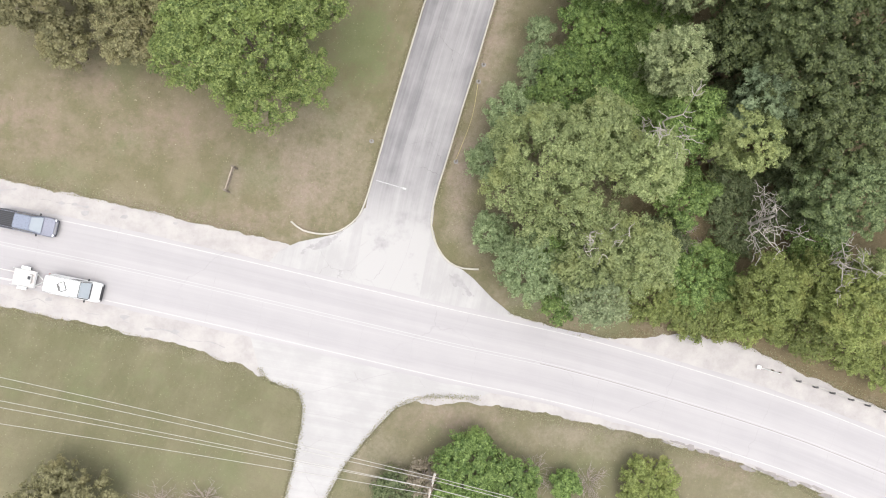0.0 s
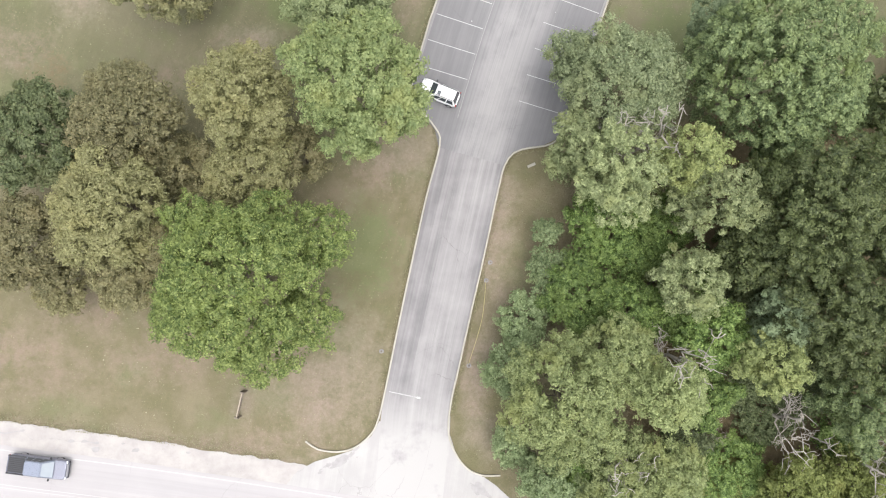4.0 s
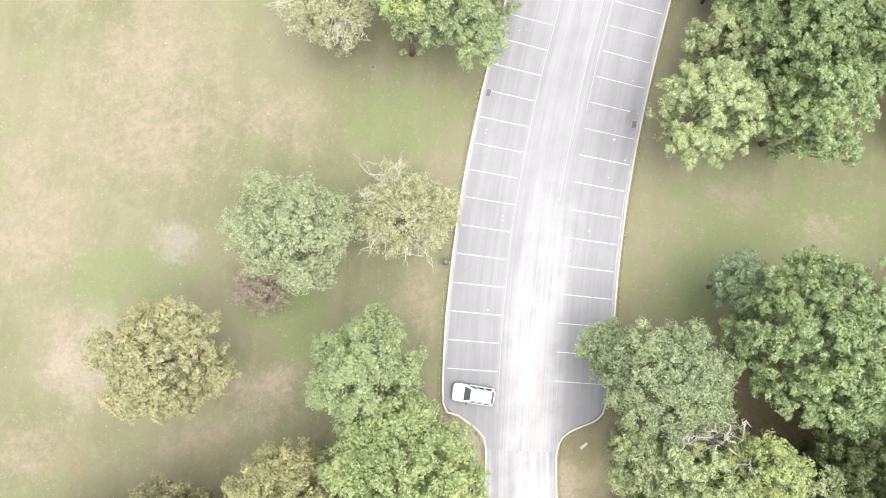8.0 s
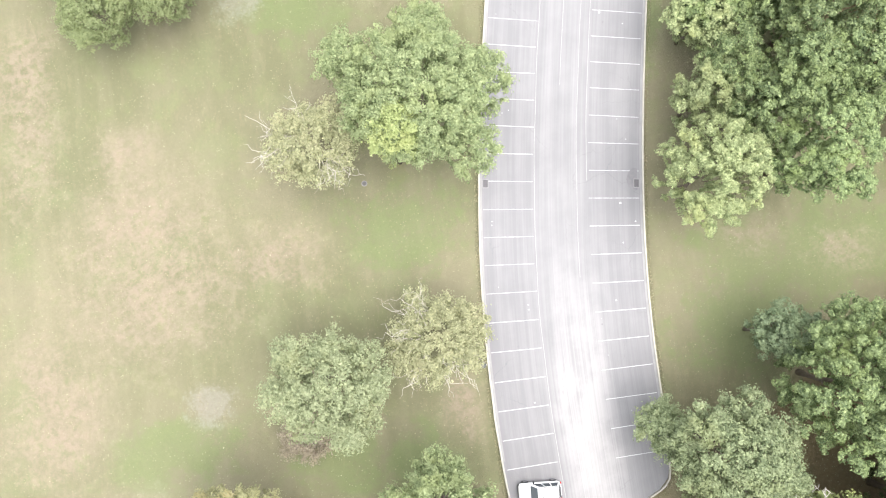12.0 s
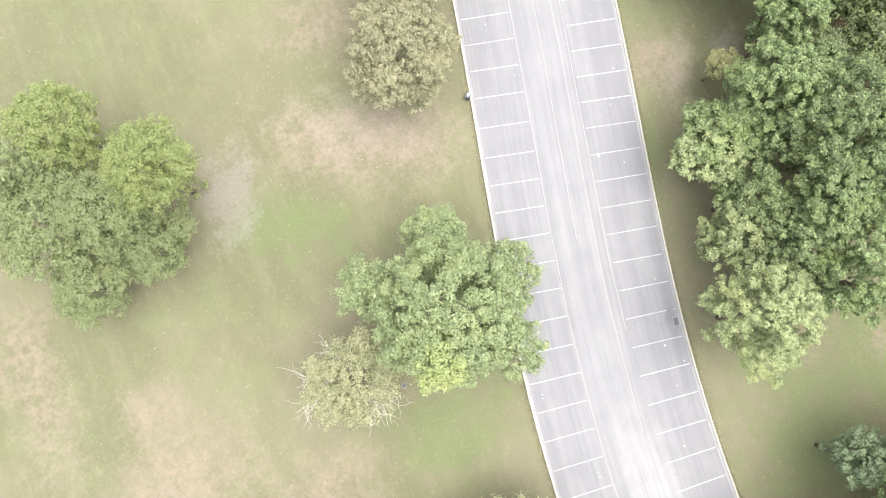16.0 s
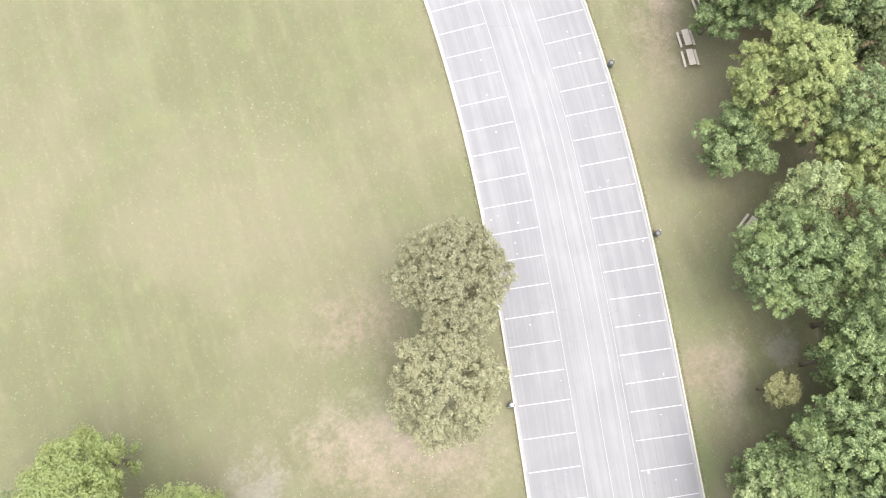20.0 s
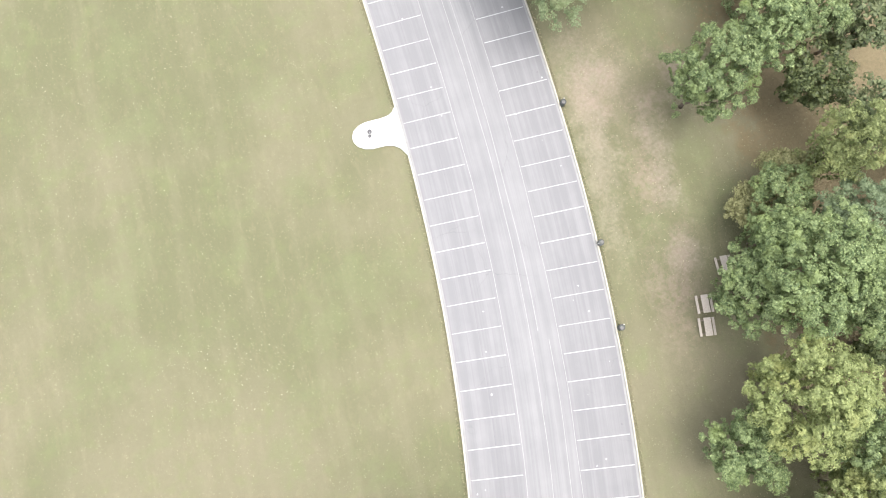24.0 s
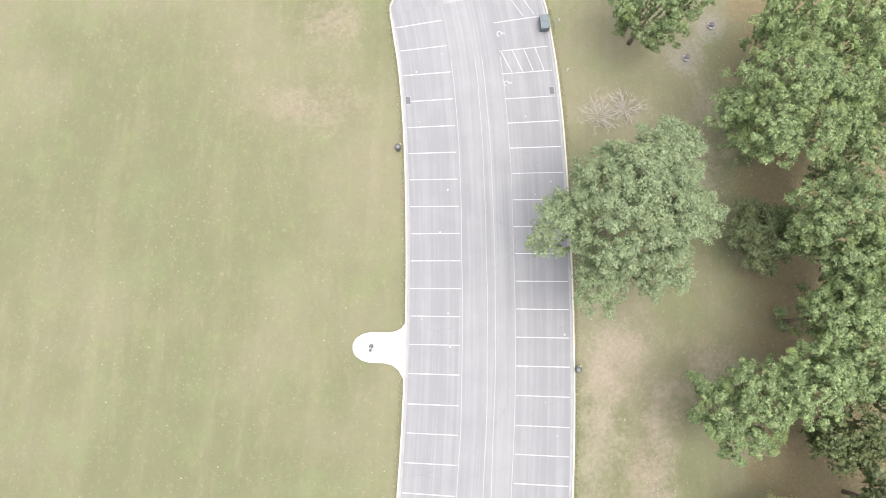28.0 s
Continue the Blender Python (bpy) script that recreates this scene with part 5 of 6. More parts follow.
tree("mauve", 0.4, -18.4, 2.3, 2.5)
tree("dark", 3.5, -19.4, 2.2, 3.0)
tree("brown", -33.5, -20.6, 4.6, 6.0)
tree("olive", 47.2, -7.4, 2.3, 3.5)

# the woods go on behind the trees that stand in front
rng = random.Random(21)
for gy_ in range(0, 34):
    for gx_ in range(0, 15):
        x, y = 16 + 5.6 * gx_ + rng.uniform(-1.6, 1.6), 1 + 5.8 * gy_ + rng.uniform(-1.6, 1.6)
        edge = 16 + 0.2 * y if y < 36 else float(np.interp(y, _y, _x)) + HALF + 21
        if x < edge or x > edge + 36 or ((x - 44) / 17) ** 2 + ((y - 48) / 7.5) ** 2 < 1:
            continue
        r = rng.uniform(3.0, 4.2)
        if all(math.hypot(x - a, y - b) > 0.64 * (c + r) for a, b, c in TREES):
            tree("fill", x, y, r, rng.uniform(9.5, 13))
snag(33.0, 6.9, 10.5, 3.8, (0.6, 0.5))
snag(38.9, 2.9, 12, 3.6)
snag(21.7, 14.0, 17, 3.0)
snag(15.9, 5.6, 14, 2.8)
snag(17.9, 34.0, 18.5, 2.2)
snag(20.6, 33.3, 18.5, 2.0)


def brushwood(x, y, r, h, material, label):
    """A leafless bush: thin stems that arch out of one root."""
    rng = random.Random(int(abs(x * 53 + y * 17)))
    ob = thing("brushwood", pose(x, y, -0.05), label, "shrub", "undergrowth")
    for k in range(46):
        a, f = rng.uniform(0, 2 * math.pi), math.sqrt(rng.uniform(0.05, 1.0))
        tip = Vector((math.cos(a) * r * f, math.sin(a) * r * f, h * rng.uniform(0.55, 1.0) * (1.15 - 0.5 * f)))
        foot = Vector((math.cos(a) * 0.25 * r * f, math.sin(a) * 0.25 * r * f, 0))
        stem = part("stem", Geo().tube(branch_path(foot, tip, rng, 0.10, 4), [0.03, 0.026, 0.021, 0.016, 0.009], 4), material, ob)
        for j in range(2):
            at_ = foot.lerp(tip, rng.uniform(0.5, 0.9))
            part("twig", Geo().tube(branch_path(at_, at_ + Vector((rng.uniform(-1, 1), rng.uniform(-1, 1), rng.uniform(0, 0.6))) * 0.3 * r, rng, 0.15, 3), [0.018, 0.015, 0.012, 0.007], 4), material, stem)


MAUVEWOOD = plain("grey_mauve_twigs", (0.33, 0.27, 0.25), 0.85, 0, 0.25, 4)
brushwood(80.6, 159.6, 2.6, 1.7, DEAD, "pale leafless brushwood heap beside the lot")
brushwood(83.6, 159.4, 2.4, 1.5, DEAD, "pale leafless brushwood heap beside the lot")
for x, y, r in ((11.6, -18.2, 2.3), (17.2, -19.2, 2.4), (-26.0, -21.0, 3.0), (-21.5, -20.5, 2.4), (0.6, -18.6, 1.8)):
    brushwood(x, y, r, 1.6, MAUVEWOOD, "dark mauve leafless bush on the roadside bank")
brushwood(26.6, 5.8, 2.5, 4.5, MAUVEWOOD, "mauve-grey leafless bush in the woods")
brushwood(-13.9, 57.6, 2.4, 3.4, MAUVEWOOD, "mauve-grey half-bare bush under the willow")


# ---- vehicles ----
def at_z(ring, z):
    return [(x, y, z(x) if callable(z) else z) for x, y in ring]


def wheels(ob, axles, half, radius=0.36):
    for x in axles:
        for side in (-1, 1):
            y = side * half
            g = Geo().tube([(x, y - 0.12, radius), (x, y - 0.10, radius), (x, y + 0.10, radius), (x, y + 0.12, radius)], [radius * 0.9, radius, radius, radius * 0.9], 18)
            wheel = part("wheel", g, RUBBER, ob)
            part("rim", Geo().tube([(x, y + side * 0.105, radius), (x, y + side * 0.13, radius)], [radius * 0.62, radius * 0.55], 14), ALLOY, wheel)


def car_common(ob, x0, x1, half, belt, paint_, nose_drop=0.12, hood_from=None):
    """The lower body, lamps, bumpers and mirrors of a car that points along +x."""
    hood_from = hood_from if hood_from is not None else x1 - 1.2

    def top(x):
        return belt - nose_drop * max(0, (x - hood_from) / (x1 - hood_from)) ** 1.6
    rings = [at_z(rounded(x0 + 0.10, x1 - 0.12, half - 0.10, 0.25), 0.26), at_z(rounded(x0 + 0.02, x1 - 0.02, half - 0.02, 0.34), 0.45),
             at_z(rounded(x0, x1, half, 0.38), 0.62), at_z(rounded(x0 + 0.03, x1 - 0.06, half - 0.02, 0.40), lambda x: top(x) - 0.08), at_z(rounded(x0 + 0.10, x1 - 0.16, half - 0.09, 0.38), top)]
    part("body", Geo().loft(rings), paint_, ob)
    part("front_bumper", Geo().box(x1 - 0.10, 0, 0.48, 0.24, 2 * half - 0.3, 0.26, 0.08), BLACK, ob)
    part("rear_bumper", Geo().box(x0 + 0.08, 0, 0.48, 0.22, 2 * half - 0.3, 0.24, 0.08), BLACK, ob)
    for side in (-1, 1):
        part("headlight", Geo().box(x1 - 0.22, side * (half - 0.28), belt - nose_drop - 0.10, 0.26, 0.36, 0.16, 0.05), LENS, ob)
        part("tail_light", Geo().box(x0 + 0.07, side * (half - 0.16), belt - 0.10, 0.10, 0.18, 0.24, 0.03), RED, ob)


def cabin(ob, a0, a1, b0, b1, half, belt, roof, paint_, screen=GLASS, tuck=0.26, panes=(0, 1, 2)):
    """Glasshouse from a0..a1 at the belt to b0..b1 at the roof: pillars and roof in paint, panes of glass."""
    low, high = rounded(a0, a1, half - 0.08, 0.2), rounded(b0, b1, half - tuck, 0.2)
    part("cab", Geo().loft([at_z(low, belt - 0.02), at_z(high, roof - 0.06), at_z(rounded(b0 + 0.08, b1 - 0.08, half - tuck - 0.08, 0.18), roof)]), paint_, ob)
    e = 0.012
    hw, hr = half - 0.20, half - tuck - 0.12
    g = Geo()
    g.v = [(a1 + e - 0.04, -hw, belt + 0.02), (a1 + e - 0.04, hw, belt + 0.02), (b1 + e + 0.02, hr, roof - 0.08), (b1 + e + 0.02, -hr, roof - 0.08)]
    g.v += [(x - 0.02, y, z - 0.02) for x, y, z in g.v]
    g.f = [(0, 1, 2, 3), (7, 6, 5, 4), (0, 4, 5, 1), (1, 5, 6, 2), (2, 6, 7, 3), (3, 7, 4, 0)]
    part("windscreen", g, screen, ob)
    g = Geo()
    g.v = [(a0 - e + 0.03, hw, belt + 0.04), (a0 - e + 0.03, -hw, belt + 0.04), (b0 - e - 0.01, -hr, roof - 0.10), (b0 - e - 0.01, hr, roof - 0.10)]
    g.v += [(x + 0.02, y, z - 0.02) for x, y, z in g.v]
    g.f = [(0, 1, 2, 3), (7, 6, 5, 4), (0, 4, 5, 1), (1, 5, 6, 2), (2, 6, 7, 3), (3, 7, 4, 0)]
    part("rear_window", g, GLASS, ob)
    for side in (-1, 1):
        cuts = 3 if a1 - a0 > 2.6 else 2
        for k in (k for k in range(cuts) if k in panes):
            f0, f1 = 0.07 + (k / cuts) * 0.88, 0.07 + ((k + 1) / cuts) * 0.88 - 0.04
            xa, xb, xc, xd = a0 + (a1 - a0) * f0, a0 + (a1 - a0) * f1, b0 + (b1 - b0) * f1, b0 + (b1 - b0) * f0
            yl, yh = side * (half - 0.075), side * (half - tuck + 0.015)
            g = Geo()
            g.v = [(xa, yl, belt + 0.03), (xb, yl, belt + 0.03), (xc, yh, roof - 0.10), (xd, yh, roof - 0.10)]
            g.v += [(x, y - side * 0.02, z) for x, y, z in g.v]
            g.f = [(0, 1, 2, 3), (7, 6, 5, 4), (0, 4, 5, 1), (1, 5, 6, 2), (2, 6, 7, 3), (3, 7, 4, 0)]
            part("side_window", g, GLASS, ob)
        part("wing_mirror", Geo().box(a1 - 0.35, side * (half + 0.07), belt + 0.08, 0.14, 0.24, 0.16, 0.05), BLACK, ob)


def suv(m):
    ob = thing("suv", m, "white SUV with black roof rails parked in a stall", "car")
    car_common(ob, -2.10, 2.10, 0.88, 1.00, BODY_WHITE, 0.16, 0.95)
    cabin(ob, -1.96, 0.98, -1.72, 0.32, 0.88, 1.0, 1.68, BODY_WHITE)
    for side in (-1, 1):
        part("roof_rail", Geo().tube([(-1.6, side * 0.57, 1.68), (-1.5, side * 0.57, 1.74), (0.08, side * 0.57, 1.74), (0.22, side * 0.57, 1.68)], 0.03, 6), BLACK, ob)
    part("sunroof", Geo().box(-0.05, 0.28, 1.685, 0.34, 0.44, 0.02, 0.008), GLASS, ob)
    part("rear_spoiler", Geo().box(-1.77, 0, 1.62, 0.28, 1.08, 0.06, 0.02), BLACK, ob)
    wheels(ob, (-1.35, 1.40), 0.80)


def van(m):
    ob = thing("van", m, "white work van with a box on its roof, towing a trailer", "van")
    car_common(ob, -2.7, 2.7, 1.0, 1.12, BODY_WHITE, 0.22, 1.35)
    part("front_grille", Geo().box(2.68, 0, 0.70, 0.10, 1.4, 0.36, 0.04), BLACK, ob)
    cabin(ob, -2.62, 1.72, -2.55, 0.98, 1.0, 1.12, 2.0, BODY_WHITE, SKYGLASS, 0.16, (2,))
    part("wiper_cowl", Geo().box(1.76, 0, 1.14, 0.12, 1.55, 0.05, 0.02), BLACK, ob)
    for side in (-1, 1):
        part("door_pillar", Geo().tube([(1.72, side * 0.86, 1.16), (0.98, side * 0.78, 1.98)], 0.035, 6), BLACK, ob)
        part("roof_gutter", Geo().tube([(-2.4, side * 0.80, 2.0), (0.9, side * 0.79, 2.0)], 0.022, 6), BINLID, ob)
    part("header_trim", Geo().box(0.98, 0, 2.0, 0.07, 1.5, 0.03, 0.01), BLACK, ob)
    part("roof_hatch", Geo().box(-0.62, 0.0, 2.05, 0.62, 0.95, 0.10, 0.03, radians(28)), BINLID, ob, "grey roof hatch frame")
    part("hatch_lid", Geo().box(-0.62, 0.0, 2.11, 0.46, 0.78, 0.04, 0.02, radians(28)), BODY_WHITE, ob)
    part("roof_vent", Geo().box(-1.02, -0.18, 2.03, 0.16, 0.80, 0.06, 0.02, radians(28)), BINLID, ob, "grey roof vent")
    wheels(ob, (-1.65, 1.72), 0.86, 0.38)


def pickup(m):
    ob = thing("pickup_truck", m, "slate-grey pickup truck with an open black bed", "truck")
    car_common(ob, -2.9, 2.9, 0.98, 1.10, BODY_GREY, 0.16, 1.5)
    cabin(ob, -1.15, 1.65, -0.95, 0.75, 0.98, 1.10, 1.82, BODY_PALE, SKYGLASS)
    part("bed_liner", Geo().box(-2.02, 0, 1.10, 1.55, 1.50, 0.05, 0.015), BLACK, ob, "black ribbed bed liner")
    for k in range(8):
        part("bed_rib", Geo().box(-2.02, -0.62 + 0.177 * k, 1.13, 1.5, 0.05, 0.03, 0.008), RUBBER, ob)
    for side in (-1, 1):
        part("bed_rail", Geo().box(-2.0, side * 0.86, 1.15, 1.75, 0.13, 0.12, 0.03), BLACK, ob)
    part("tailgate", Geo().box(-2.83, 0, 1.12, 0.10, 1.7, 0.14, 0.03), BODY_GREY, ob)
    part("chrome_grille", Geo().box(2.86, 0, 0.86, 0.12, 1.2, 0.30, 0.04), ALLOY, ob)
    wheels(ob, (-1.75, 1.85), 0.84, 0.40)


def trailer(m):
    ob = thing("utility_trailer", m, "small pale utility trailer hitched to the van", "trailer")
    part("deck", Geo().box(0, 0, 0.56, 2.3, 1.62, 0.08, 0.02), PALEWOOD, ob, "bleached plank deck")
    for k in range(7):
        part("plank", Geo().box(0, -0.69 + 0.23 * k, 0.612, 2.26, 0.20, 0.03, 0.008), PALEWOOD, ob)
    for side in (-1, 1):
        part("side_rail", Geo().tube([(-1.15, side * 0.82, 0.64), (-1.15, side * 0.82, 0.95), (1.15, side * 0.82, 0.95), (1.15, side * 0.82, 0.64)], 0.035, 6), STEEL, ob)
        part("fender", Geo().box(0.0, side * 1.02, 0.72, 0.95, 0.30, 0.07, 0.03), BODY_WHITE, ob, "white fender")
        part("drawbar", Geo().tube([(1.15, side * 0.6, 0.52), (1.95, 0, 0.50)], 0.05, 6), STEEL, ob)
        part("ramp", Geo().tube([(-1.15, side * 0.42, 0.62), (-2.5, side * 0.45, 0.70)], 0.05, 6), PALEWOOD, ob, "pale loading ramp rail")
    part("toolbox", Geo().box(0.62, 0.0, 0.80, 0.42, 0.9, 0.34, 0.04), STEEL, ob, "steel toolbox")
    part("toolbox_lid", Geo().box(0.62, 0.1, 0.985, 0.30, 0.34, 0.03, 0.01), BLACK, ob)
    part("front_board", Geo().box(1.18, 0, 0.80, 0.06, 1.66, 0.36, 0.02), BODY_WHITE, ob)
    part("hitch", Geo().box(2.0, 0, 0.50, 0.22, 0.14, 0.12, 0.03), IRON, ob)
    wheels(ob, (0.0,), 1.0, 0.30)


suv(pose(2.75, 41.7, 0.044, 0, 0, 154))
van(pose(-34.43, 0.56, 0.05, 0, 0, -11.5))
trailer(pose(-39.5, 1.58, 0.05, 0, 0, -11.0))
pickup(pose(-39.3, 7.1, 0.05, 0, 0, -11.5))


# ---- park furniture ----
def litter_bin(x, y, lid=BINLID, label="dark steel barrel litter bin beside the kerb"):
    ob = thing("litter_bin", pose(x, y, -0.03, 0, 0, x * 40 % 360), label, "bin", "litter bins along the lot")
    part("barrel", Geo().loft([[(r * math.cos(a), r * math.sin(a), z) for a in (2 * math.pi * i / 16 for i in range(16))] for z, r in ((0, 0.27), (0.05, 0.29), (0.30, 0.29), (0.32, 0.305), (0.34, 0.29), (0.60, 0.29), (0.62, 0.305), (0.64, 0.29), (0.88, 0.29), (0.9, 0.30))]), BINSHELL, ob)
    part("bag", Geo().loft([[(r * math.cos(a), r * math.sin(a), z) for a in (2 * math.pi * i / 14 for i in range(14))] for z, r in ((0.86, 0.32), (0.92, 0.31), (0.93, 0.25), (0.80, 0.20))]), BLACK, ob, "black bin bag folded over the rim")
    part("lid", Geo().loft([[(0.07 + r * math.cos(a), r * math.sin(a), z) for a in (2 * math.pi * i / 14 for i in range(14))] for z, r in ((0.92, 0.18), (0.98, 0.18), (1.02, 0.10))]), lid, ob, "domed lid")
    part("anchor_post", Geo().tube([(-0.34, 0, 0), (-0.34, 0, 1.05)], 0.04, 8), STEEL, ob)


for x, y in ((4.0, 55.0), (62.6, 121.5), (59.0, 113.5), (49.8, 96.9), (68.6, 135.65), (59.2, 163.0)):
    litter_bin(x, y)
litter_bin(27.0, 94.0, PAD, "steel barrel litter bin with a white lid beside the kerb")


def picnic_table(m):
    ob = thing("picnic_table", m, "sun-bleached wooden picnic table with a bench to each side", "picnic table", "picnic tables on the lawn")
    for k in range(5):
        part("top_plank", Geo().box(0, -0.30 + 0.15 * k, 0.75, 1.83, 0.138, 0.04, 0.008), PLANK, ob)
    for side in (-1, 1):
        for k in range(2):
            part("bench_plank", Geo().box(0, side * (0.66 + 0.13 * k), 0.45, 1.83, 0.12, 0.04, 0.008), PLANK, ob)
        for end in (-1, 1):
            part("leg", Geo().tube([(end * 0.66, side * 0.70, 0.0), (end * 0.66, side * 0.22, 0.73)], 0.045, 6), TIMBER, ob)
    for end in (-1, 1):
        part("cross_beam", Geo().box(end * 0.70, 0, 0.41, 0.045, 1.5, 0.09, 0.01), TIMBER, ob)
        part("batten", Geo().box(end * 0.70, 0, 0.71, 0.045, 0.7, 0.05, 0.01), TIMBER, ob)


for x, y, turn in ((67.4, 110.4, 62), (66.15, 108.45, 60), (57.8, 91.3, 10), (71.6, 112.3, 66)):
    picnic_table(pose(x, y, -0.03, 0, 0, turn))

# white concrete pad with a drinking fountain
pad_s = 114.00
pad_outline = []
for s, d in [(2.45, -0.02), (1.95, 0.35), (1.65, 0.9), (1.55, 1.6), (1.55, 3.3), (1.35, 4.1), (0.9, 4.75), (0.3, 5.05), (-0.3, 5.05), (-0.9, 4.75), (-1.35, 4.1), (-1.55, 3.3), (-1.55, 1.9), (-1.75, 1.1), (-2.2, 0.5), (-3.1, -0.02)]:
    p = lot(pad_s + s, -HALF - 0.11 - d)
    pad_outline.append((p.x, p.y))
g = Geo().loft([[(x, y, -0.08) for x, y in pad_outline], [(x, y, 0.125) for x, y in pad_outline]])
pad_ob = part("concrete_pad", g, PAD)
tagged(pad_ob, "new white concrete pad with flared edges at the kerb", "pavement", kind="structure")
f = lot(pad_s, -HALF - 3.3)
fountain = thing("drinking_fountain", pose(f.x, f.y, 0.125, 0, 0, lot_heading(pad_s)), "grey drinking fountain on the white concrete pad", "fountain")
part("pedestal", Geo().loft([at_z(rounded(-0.16, 0.16, 0.16, 0.06), z) for z in (0, 0.78)]), STEEL, fountain)
part("bowl", Geo().loft([[(0.08 + r * math.cos(a), r * math.sin(a), z) for a in (2 * math.pi * i / 16 for i in range(16))] for z, r in ((0.74, 0.14), (0.86, 0.25), (0.90, 0.25), (0.90, 0.20), (0.84, 0.10))]), IRON, fountain, "dark bowl")
part("spout", Geo().tube([(-0.10, 0.05, 0.86), (-0.10, 0.05, 0.98), (0.0, 0.03, 1.0)], 0.02, 6), ALLOY, fountain)
part("low_bowl", Geo().loft([[(-0.32 + r * math.cos(a), 0.1 + r * math.sin(a), z) for a in (2 * math.pi * i / 14 for i in range(14))] for z, r in ((0.50, 0.10), (0.60, 0.17), (0.63, 0.17), (0.60, 0.08))]), IRON, fountain)

# steel container at the lot's far end
box = thing("waste_container", pose(78.55, 171.1, 0.044, 0, 0, lot_heading(144)), "dark grey steel waste container against the kerb", "container")
part("tub", Geo().loft([at_z(rounded(-0.72, 0.72, 0.42, 0.05), 0.12), at_z(rounded(-0.80, 0.80, 0.48, 0.05), 1.05)]), TEAL, box)
for side in (-1, 1):
    part("lid", Geo().box(side * 0.40, 0, 1.09, 0.76, 0.98, 0.05, 0.015), TEAL, box, "black plastic lid")
    part("skid", Geo().box(side * 0.6, 0, 0.06, 0.10, 0.86, 0.12, 0.01), TEAL, box)
    part("lift_pocket", Geo().box(0, side * 0.52, 0.62, 1.2, 0.08, 0.14, 0.01), TEAL, box)


def fire_ring(x, y):
    ob = thing("fire_ring", pose(x, y, -0.04), "low steel fire ring with grey ash and a charred log", "fire ring", "fire rings among the trees")
    ring = [(0.42 * math.cos(a), 0.42 * math.sin(a)) for a in (2 * math.pi * i / 20 for i in range(20))]
    part("hoop", Geo().loft([[(px, py, 0) for px, py in ring], [(px, py, 0.24) for px, py in ring], [(px * 0.94, py * 0.94, 0.24) for px, py in ring], [(px * 0.94, py * 0.94, 0.06) for px, py in ring]]), RAIL, ob, "ash-dusted steel hoop")
    part("ash_bed", Geo().disc(0, 0, 0.0, 0.08, 0.39, 0.36), GUTTER, ob, "pale grey ash bed")
    part("log", Geo().tube([(-0.25, 0.1, 0.12), (0.25, -0.12, 0.15)], 0.06, 7), CHAR, ob)
    part("grate", Geo().box(0.1, 0.12, 0.28, 0.5, 0.3, 0.03, 0.008, 0.6), IRON, ob, "iron cooking grate")


fire_ring(92.1, 162.7)
fire_ring(96.2, 165.3)


# park sign seen edge-on from above
a, b = Vector((-18.9, 12.9)), Vector((-19.65, 10.4))
mid = (a + b) / 2
sign = thing("park_sign", pose(mid.x, mid.y, -0.04, 0, 0, math.degrees(math.atan2(a.y - b.y, a.x - b.x))), "low wooden park sign between two dark posts on the lawn", "sign")
part("board", Geo().box(0, 0, 0.95, 2.35, 0.09, 0.85, 0.02), SIGNWOOD, sign, "pale wooden sign board")
part("cap", Geo().box(0, 0, 1.40, 2.45, 0.11, 0.05, 0.015), SIGNWOOD, sign)
for side in (-1, 1):
    part("post", Geo().box(side * 1.27, 0, 0.72, 0.16, 0.42, 1.5, 0.03), TIMBER, sign, "dark wooden post")
for k in range(3):
    part("text_bar", Geo().box(0, -0.05, 1.18 - 0.22 * k, 1.7 - 0.3 * k, 0.02, 0.09, 0.004), TIMBER, sign, "unreadable painted line")


def marker_post(x, y, h=0.55, material=TIMBER, label="short weathered wooden post on the verge"):
    ob = thing("marker_post", pose(x, y, -0.05), label, "post", "posts along the verges")
    part("shaft", Geo().box(0, 0, h / 2, 0.13, 0.13, h, 0.02), material, ob)
    part("top", Geo().loft([at_z(rounded(-0.065, 0.065, 0.065, 0.02), h), at_z(rounded(-0.02, 0.02, 0.02, 0.008), h + 0.05)]), material, ob)
    if material is TIMBER:
        part("footing", Geo().loft([at_z(rounded(-0.24, 0.24, 0.22, 0.18), 0.02), at_z(rounded(-0.24, 0.24, 0.22, 0.18), 0.07), at_z(rounded(-0.17, 0.17, 0.16, 0.12), 0.085)]), GUTTER, ob, "pale crumbling concrete footing")


for x, y in ((-5.0, 15.8), (3.75, 13.7), (6.15, 22.2), (6.7, 24.0)):
    marker_post(x, y)
for x, y in ((80.3, 171.0), (79.1, 165.4)):
    marker_post(x, y, 0.8, PAD, "thin white marker stake beside the kerb")
block = thing("kerb_block", pose(11.7, 33.7, -0.03, 0, 0, 20), "loose pale concrete block on the verge", "block")
part("slab", Geo().box(0, 0, 0.10, 0.85, 0.28, 0.2, 0.03), KERB, block)

